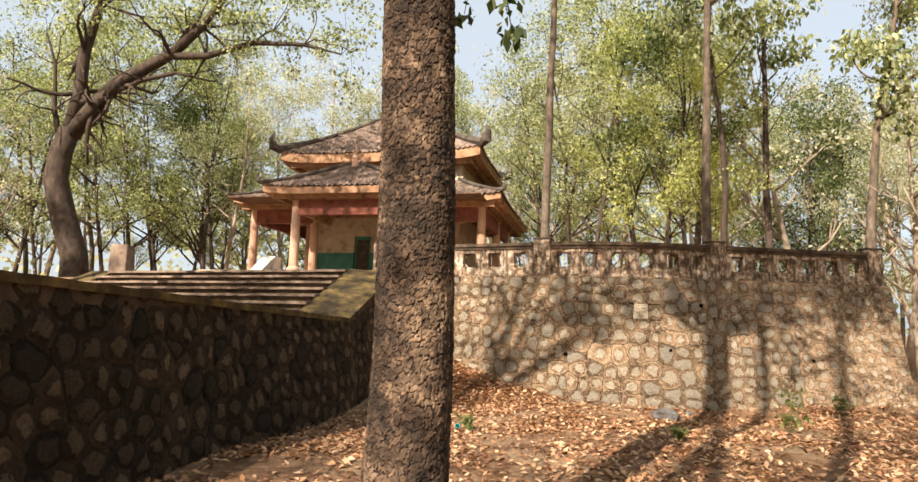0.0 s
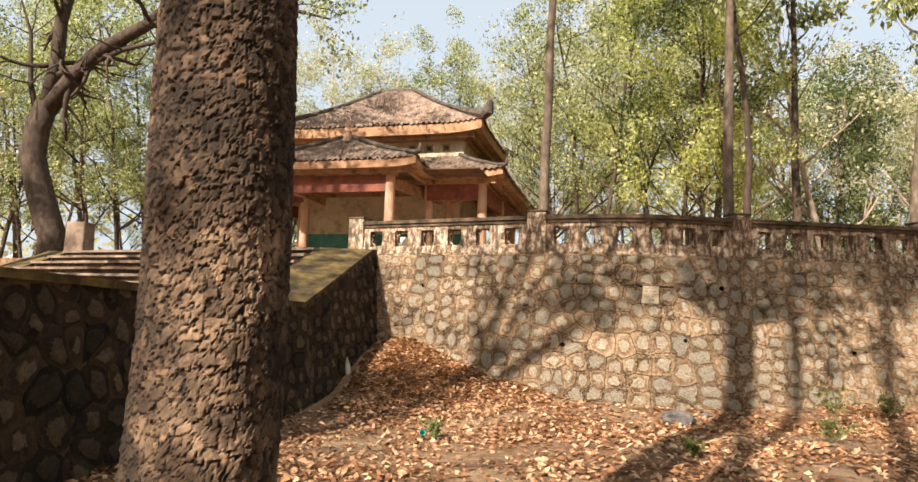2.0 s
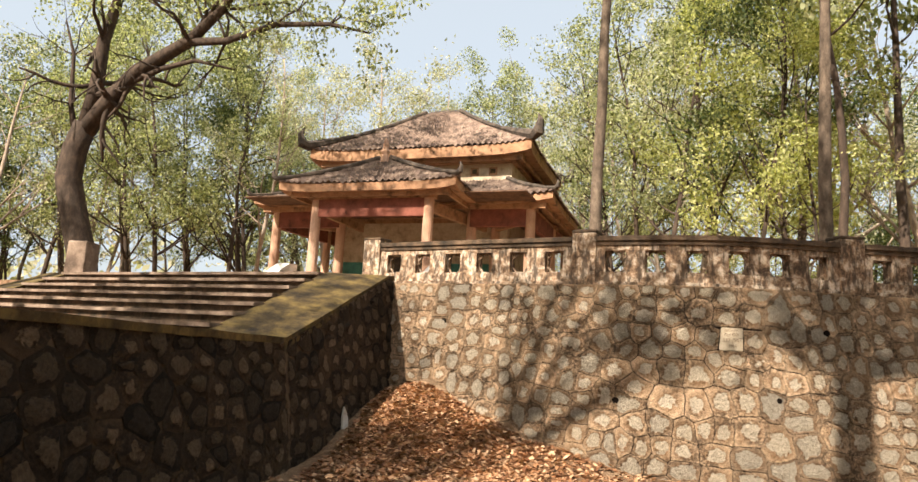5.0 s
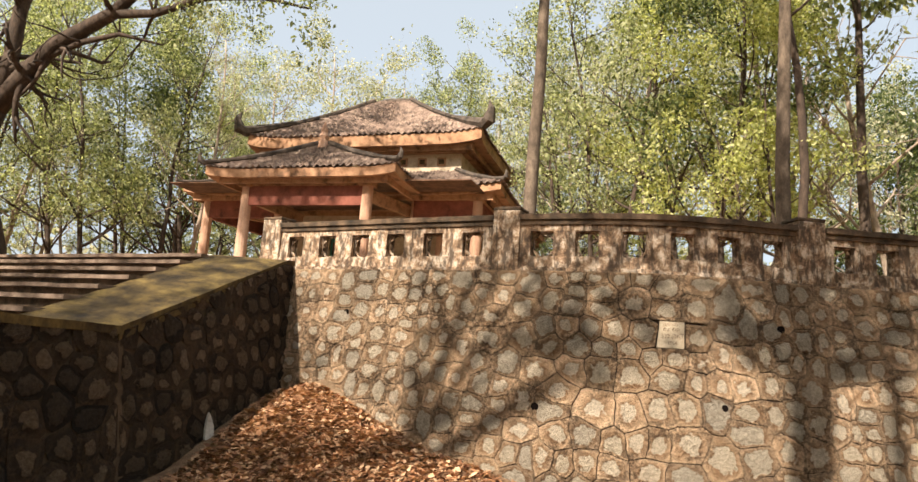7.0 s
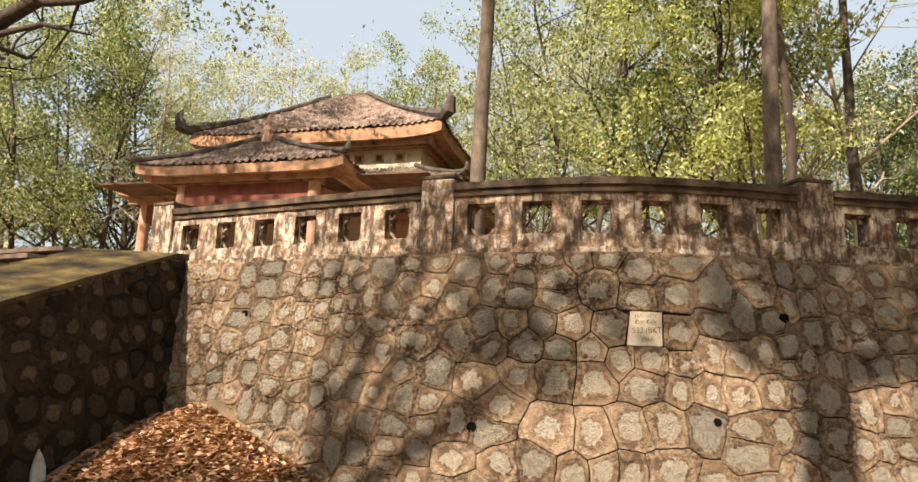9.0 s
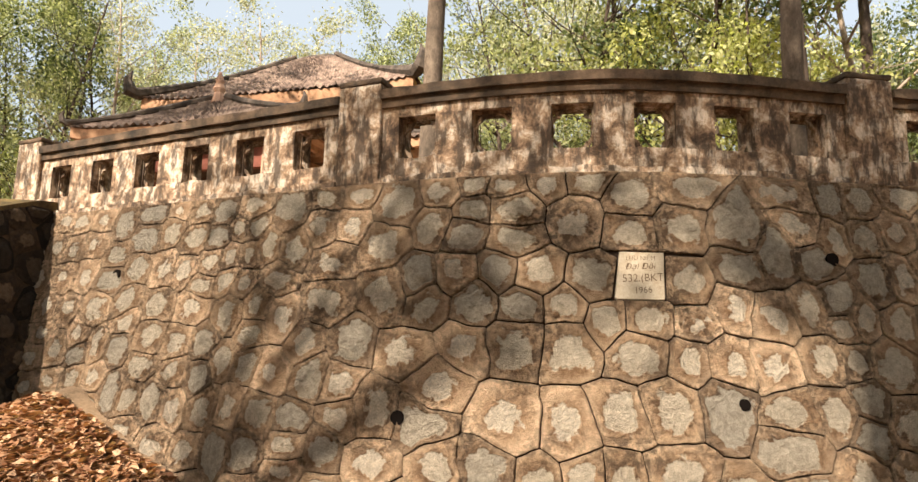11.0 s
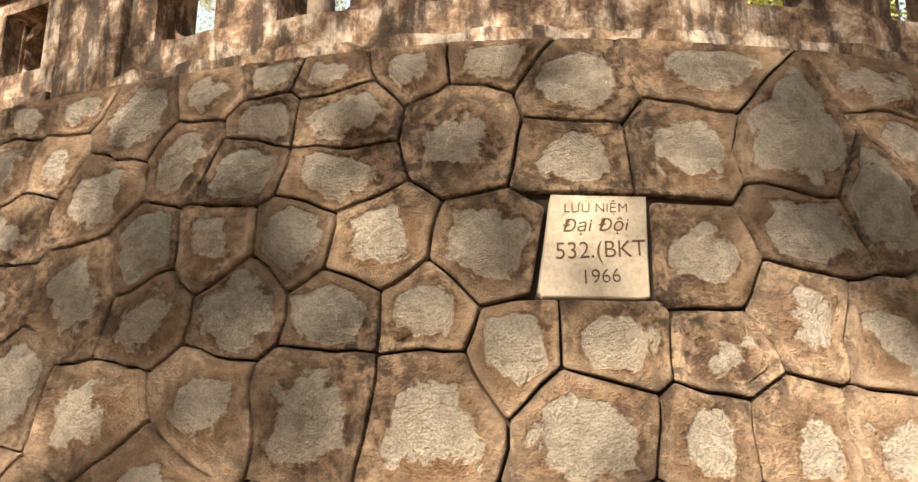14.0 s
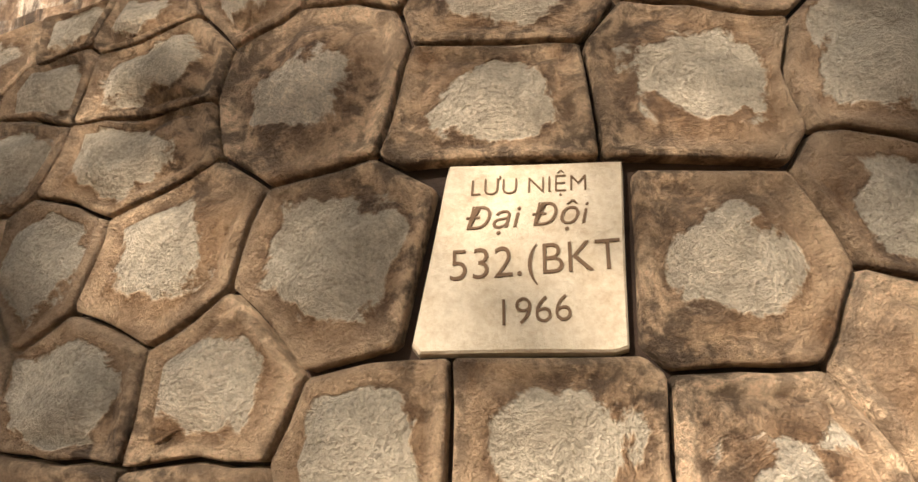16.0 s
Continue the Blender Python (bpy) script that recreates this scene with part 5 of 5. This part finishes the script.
Z = np.array([ground_z(x, y) if -4 < x < 12 and -3 < y < 17 else 0.0 for x, y in zip(X, Y)]) + rng.uniform(0.004, 0.035, len(X))
m = len(X)
yaw = rng.uniform(0, 2 * math.pi, m)
a = np.c_[np.cos(yaw), np.sin(yaw), rng.normal(0, 0.32, m)]
b = np.c_[-np.sin(yaw), np.cos(yaw), rng.normal(0, 0.35, m)]
s = rng.uniform(0.020, 0.062, m)[:, None]
P = np.c_[X, Y, Z]
up = np.array([0, 0, 1.0])
V = np.stack([P - a * s, P - b * s * 0.5 + up * s * 0.18, P + a * s, P + b * s * 0.5 + up * s * 0.18], 1).reshape(-1, 3)
tagged(leaves_object("leaf_litter", V, np.arange(m * 4).reshape(-1, 4), M_LITTER), "thick litter of curled dry brown leaves", "leaves", kind="stuff")

# ---- small things on the ground ----
def rock(x, y, r, seed):
    bm = bmesh.new()
    bmesh.ops.create_icosphere(bm, subdivisions=3, radius=r)
    for v in bm.verts:
        v.co = Vector((v.co.x * 1.3, v.co.y, v.co.z * 0.6)) + noise.noise_vector(v.co * 4 / r * 0.3 + Vector((seed, 0, 0))) * r * 0.35
    ob = part("rock", bm, M_ROCK)
    ob.location = (x, y, ground_z(x, y) + r * 0.25)
    return tagged(ob, "grey weathered rock among dry leaves", "rock")


M_ROCK = weathered("grey_rock", (0.20, 0.18, 0.165), (0.115, 0.10, 0.09), (0.045, 0.04, 0.036), 6, 0.9, 0.7)
rock(3.75, 11.9, 0.20, 1)
rock(4.4, 12.6, 0.09, 2)


def weed(x, y, h, seed):
    t = thing("weed", Matrix.Translation((x, y, ground_z(x, y))), "small green weed growing through the leaf litter", "plant", "weeds")
    rg = np.random.default_rng(seed)
    bm = bmesh.new()
    cs = []
    for k in range(7):
        d = rg.normal(0, 0.35, 2)
        p = [(0, 0, 0), (d[0] * h * 0.5, d[1] * h * 0.5, h * 0.6), (d[0] * h, d[1] * h, h * rg.uniform(0.8, 1.1))]
        tube(bm, p, [0.004, 0.003, 0.001], 4)
        cs += p[1:]
    part("stem", bm, M_WEED, t)
    V, F = leaf_cloud(cs, [h * 0.28] * len(cs), 150, 0.07, rg, 0.1)
    leaves_object("foliage", V, F, M_WEED, t)


for x, y, h, sd in ((6.2, 12.1, 0.55, 1), (0.2, 10.2, 0.22, 2), (5.3, 10.6, 0.25, 3), (7.4, 12.8, 0.3, 4), (3.1, 9.2, 0.14, 5)):
    weed(x, y, h, sd)

# a pale pointed shard leaning on the flank wall
M_SHARD = weathered("pale_shard", (0.62, 0.58, 0.52), (0.5, 0.45, 0.39), (0.3, 0.26, 0.22), 12.0, 0.85, 0.4)
bm = bmesh.new()
prof = [(-0.06, -0.12), (0.07, -0.12), (0.072, 0.02), (0.045, 0.11), (0.0, 0.19), (-0.03, 0.10), (-0.055, 0.0)]
A, B = [[bm.verts.new((x * k, o, z)) for x, z in prof] for o, k in ((-0.016, 0.94), (0.016, 1.0))]
bm.faces.new(A)
bm.faces.new(B[::-1])
for i in range(len(prof)):
    j = (i + 1) % len(prof)
    bm.faces.new((A[i], B[i], B[j], A[j]))
bmesh.ops.bevel(bm, geom=bm.edges[:], offset=0.004, segments=1, affect="EDGES")
ob = part("stone_shard", bm, M_SHARD)
ob.matrix_world = Matrix.Translation((-1.54, 13.2, ground_z(-1.5, 13.2) + 0.1)) @ Matrix.Rotation(radians(64), 4, "Z") @ Matrix.Rotation(radians(-9), 4, "X")
tagged(ob, "pale pointed stone shard leaning on the flank wall", "stone")

# a cup and a ring lost among the leaves
M_TEAL = weathered("teal_plastic", (0.05, 0.36, 0.34), (0.04, 0.29, 0.28), (0.03, 0.17, 0.16), 20.0, 0.4, 0.1)
M_CHALK = weathered("white_plastic", (0.8, 0.78, 0.74), (0.72, 0.69, 0.64), (0.5, 0.46, 0.4), 20.0, 0.5, 0.1)
cup = thing("cup", Matrix.Translation((0.02, 10.35, ground_z(0.02, 10.35) + 0.045)) @ Matrix.Rotation(radians(64), 4, "X"), "small teal plastic cup lying among dry leaves", "cup")
bm = bmesh.new()
prof = [(0.0, 0.0), (0.026, 0.0), (0.029, 0.01), (0.037, 0.08), (0.040, 0.083), (0.037, 0.086), (0.033, 0.08), (0.025, 0.008), (0.0, 0.006)]
rings = [[bm.verts.new((max(r, 0.0005) * math.cos(2 * math.pi * k / 20), max(r, 0.0005) * math.sin(2 * math.pi * k / 20), z)) for k in range(20)] for r, z in prof]
for a_, b_ in zip(rings, rings[1:]):
    for k in range(20):
        bm.faces.new((a_[k], a_[(k + 1) % 20], b_[(k + 1) % 20], b_[k]))
part("cup_body", bm, M_TEAL, cup, smooth=True)
hoop = [(0.045 * math.cos(2 * math.pi * k / 24), 0.045 * math.sin(2 * math.pi * k / 24), 0) for k in range(25)]
ob = part("plastic_ring", tube(bmesh.new(), hoop, [0.010] * 25, 8, False), M_CHALK, smooth=True)
ob.matrix_world = Matrix.Translation((0.21, 10.33, ground_z(0.21, 10.33) + 0.035)) @ Matrix.Rotation(radians(25), 4, "X")
tagged(ob, "small white plastic ring lying among dry leaves", "ring")

# ---- inscribed tablet ----
def tablet_frame():
    o, e, u = on_wall(S0, Z0, 0.0), on_wall(S0 + 0.1, Z0, 0.0), on_wall(S0, Z0 + 0.1, 0.0)
    ax = (e - o).normalized()
    ay = (u - o).normalized()
    az = ax.cross(ay).normalized()
    ay = az.cross(ax)
    m = Matrix((ax, ay, az)).transposed().to_4x4()
    m.translation = o
    return m


tab = thing("inscribed_tablet", tablet_frame(), "smooth pale cement tablet with a hand-scratched inscription", "plaque")
B = resample(TABLET, 48)
bm = bmesh.new()
rings = []
for inset, h in ((0.002, -0.02), (0.004, -0.003), (0.008, 0.001)):
    ring = []
    for q in B:
        d = np.array([S0, Z0]) - q
        q2 = q + d / np.hypot(*d) * inset - np.array([S0, Z0])
        ring.append(bm.verts.new((q2[0], q2[1] * 1.026, h)))
    rings.append(ring)
for a_, b_ in zip(rings, rings[1:]):
    for i in range(48):
        bm.faces.new((a_[i], a_[(i + 1) % 48], b_[(i + 1) % 48], b_[i]))
bm.faces.new(rings[-1])
part("slab", bm, M_PLAQUE, tab)
for words, size, x, y, turn, squeeze in (("LƯU NIỆM", 0.042, 0.022, 0.096, 1, 0.98), ("Đại Đội", 0.056, 0.014, 0.036, 2, 1.04), ("532.(BKT", 0.074, 0.026, -0.046, 3, 0.92), ("1966", 0.060, 0.022, -0.122, 4, 0.96)):
    cu = bpy.data.curves.new("writing", "FONT")
    cu.body, cu.size, cu.align_x, cu.extrude, cu.shear, cu.offset = words, size, "CENTER", 0.0008, 0.28 if "Đ" in words else 0.08, -0.0004 if "Đ" in words else -0.0007
    tmp = bpy.data.objects.new("writing", cu)
    scene.collection.objects.link(tmp)
    bpy.context.view_layer.update()
    me = bpy.data.meshes.new_from_object(tmp.evaluated_get(bpy.context.evaluated_depsgraph_get()))
    bpy.data.objects.remove(tmp)
    me.materials.clear()
    me.materials.append(M_INK)
    ob = new("writing", me)
    ob.parent = tab
    ob.matrix_basis = Matrix.Translation((x, y, 0.0024)) @ Matrix.Rotation(radians(turn), 4, "Z") @ Matrix.Diagonal((squeeze, 1, 1, 1))
    tagged(ob, "scratched brown lettering")

# ---- drain holes ----
# black plugs on the face: the holes' inner shade is put into colour
for x, z, r in ((2.2, 1.02, 0.045), (5.03, 2.08, 0.045), (4.27, 1.16, 0.035), (-0.42, 2.02, 0.045), (7.4, 1.0, 0.04)):
    s = s_of_x(x)
    for _ in range(4):
        s += x - on_wall(s, z).x
    p, q = on_wall(s, z, 0.021), on_wall(s, z, -0.02)
    ob = part("drain_hole", tube(bmesh.new(), [q, q + (p - q) * 0.98, p], [r, r, r * 0.9], 14), M_HOLE, wall, "drain hole as a black plug, its inner shade put into colour")

# ---- stones, last ----
lay_wall(wall, CELLS, None, None, wall_place, M_STONE, np.random.default_rng(4), order=lambda c: abs(c[0][0] - S0 + 0.6), gap=0.0028, proud=0.017, n=0, deep=0.03)
rg = np.random.default_rng(19)
sd = seeds_in_courses((0, -0.1), (TLEN, 1.95), 0.31, 0.25, rg, wild=2.3)
lay_wall(twall, sd, (0.0, -0.1), (TLEN, 1.95), terrace_place, M_SHADED_RUBBLE, rg, order=lambda c: c[0][0], gap=0.001, proud=0.02, n=12, deep=0.004, lip=0.1)
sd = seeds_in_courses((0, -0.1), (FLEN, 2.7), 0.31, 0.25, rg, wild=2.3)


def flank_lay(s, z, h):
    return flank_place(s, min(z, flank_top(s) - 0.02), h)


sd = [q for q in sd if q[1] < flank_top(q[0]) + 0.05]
lay_wall(fwall, sd, (0.0, -0.1), (FLEN, 2.7), flank_lay, M_SHADED_RUBBLE, rg, gap=0.001, proud=0.02, n=12, deep=0.004, lip=0.1)
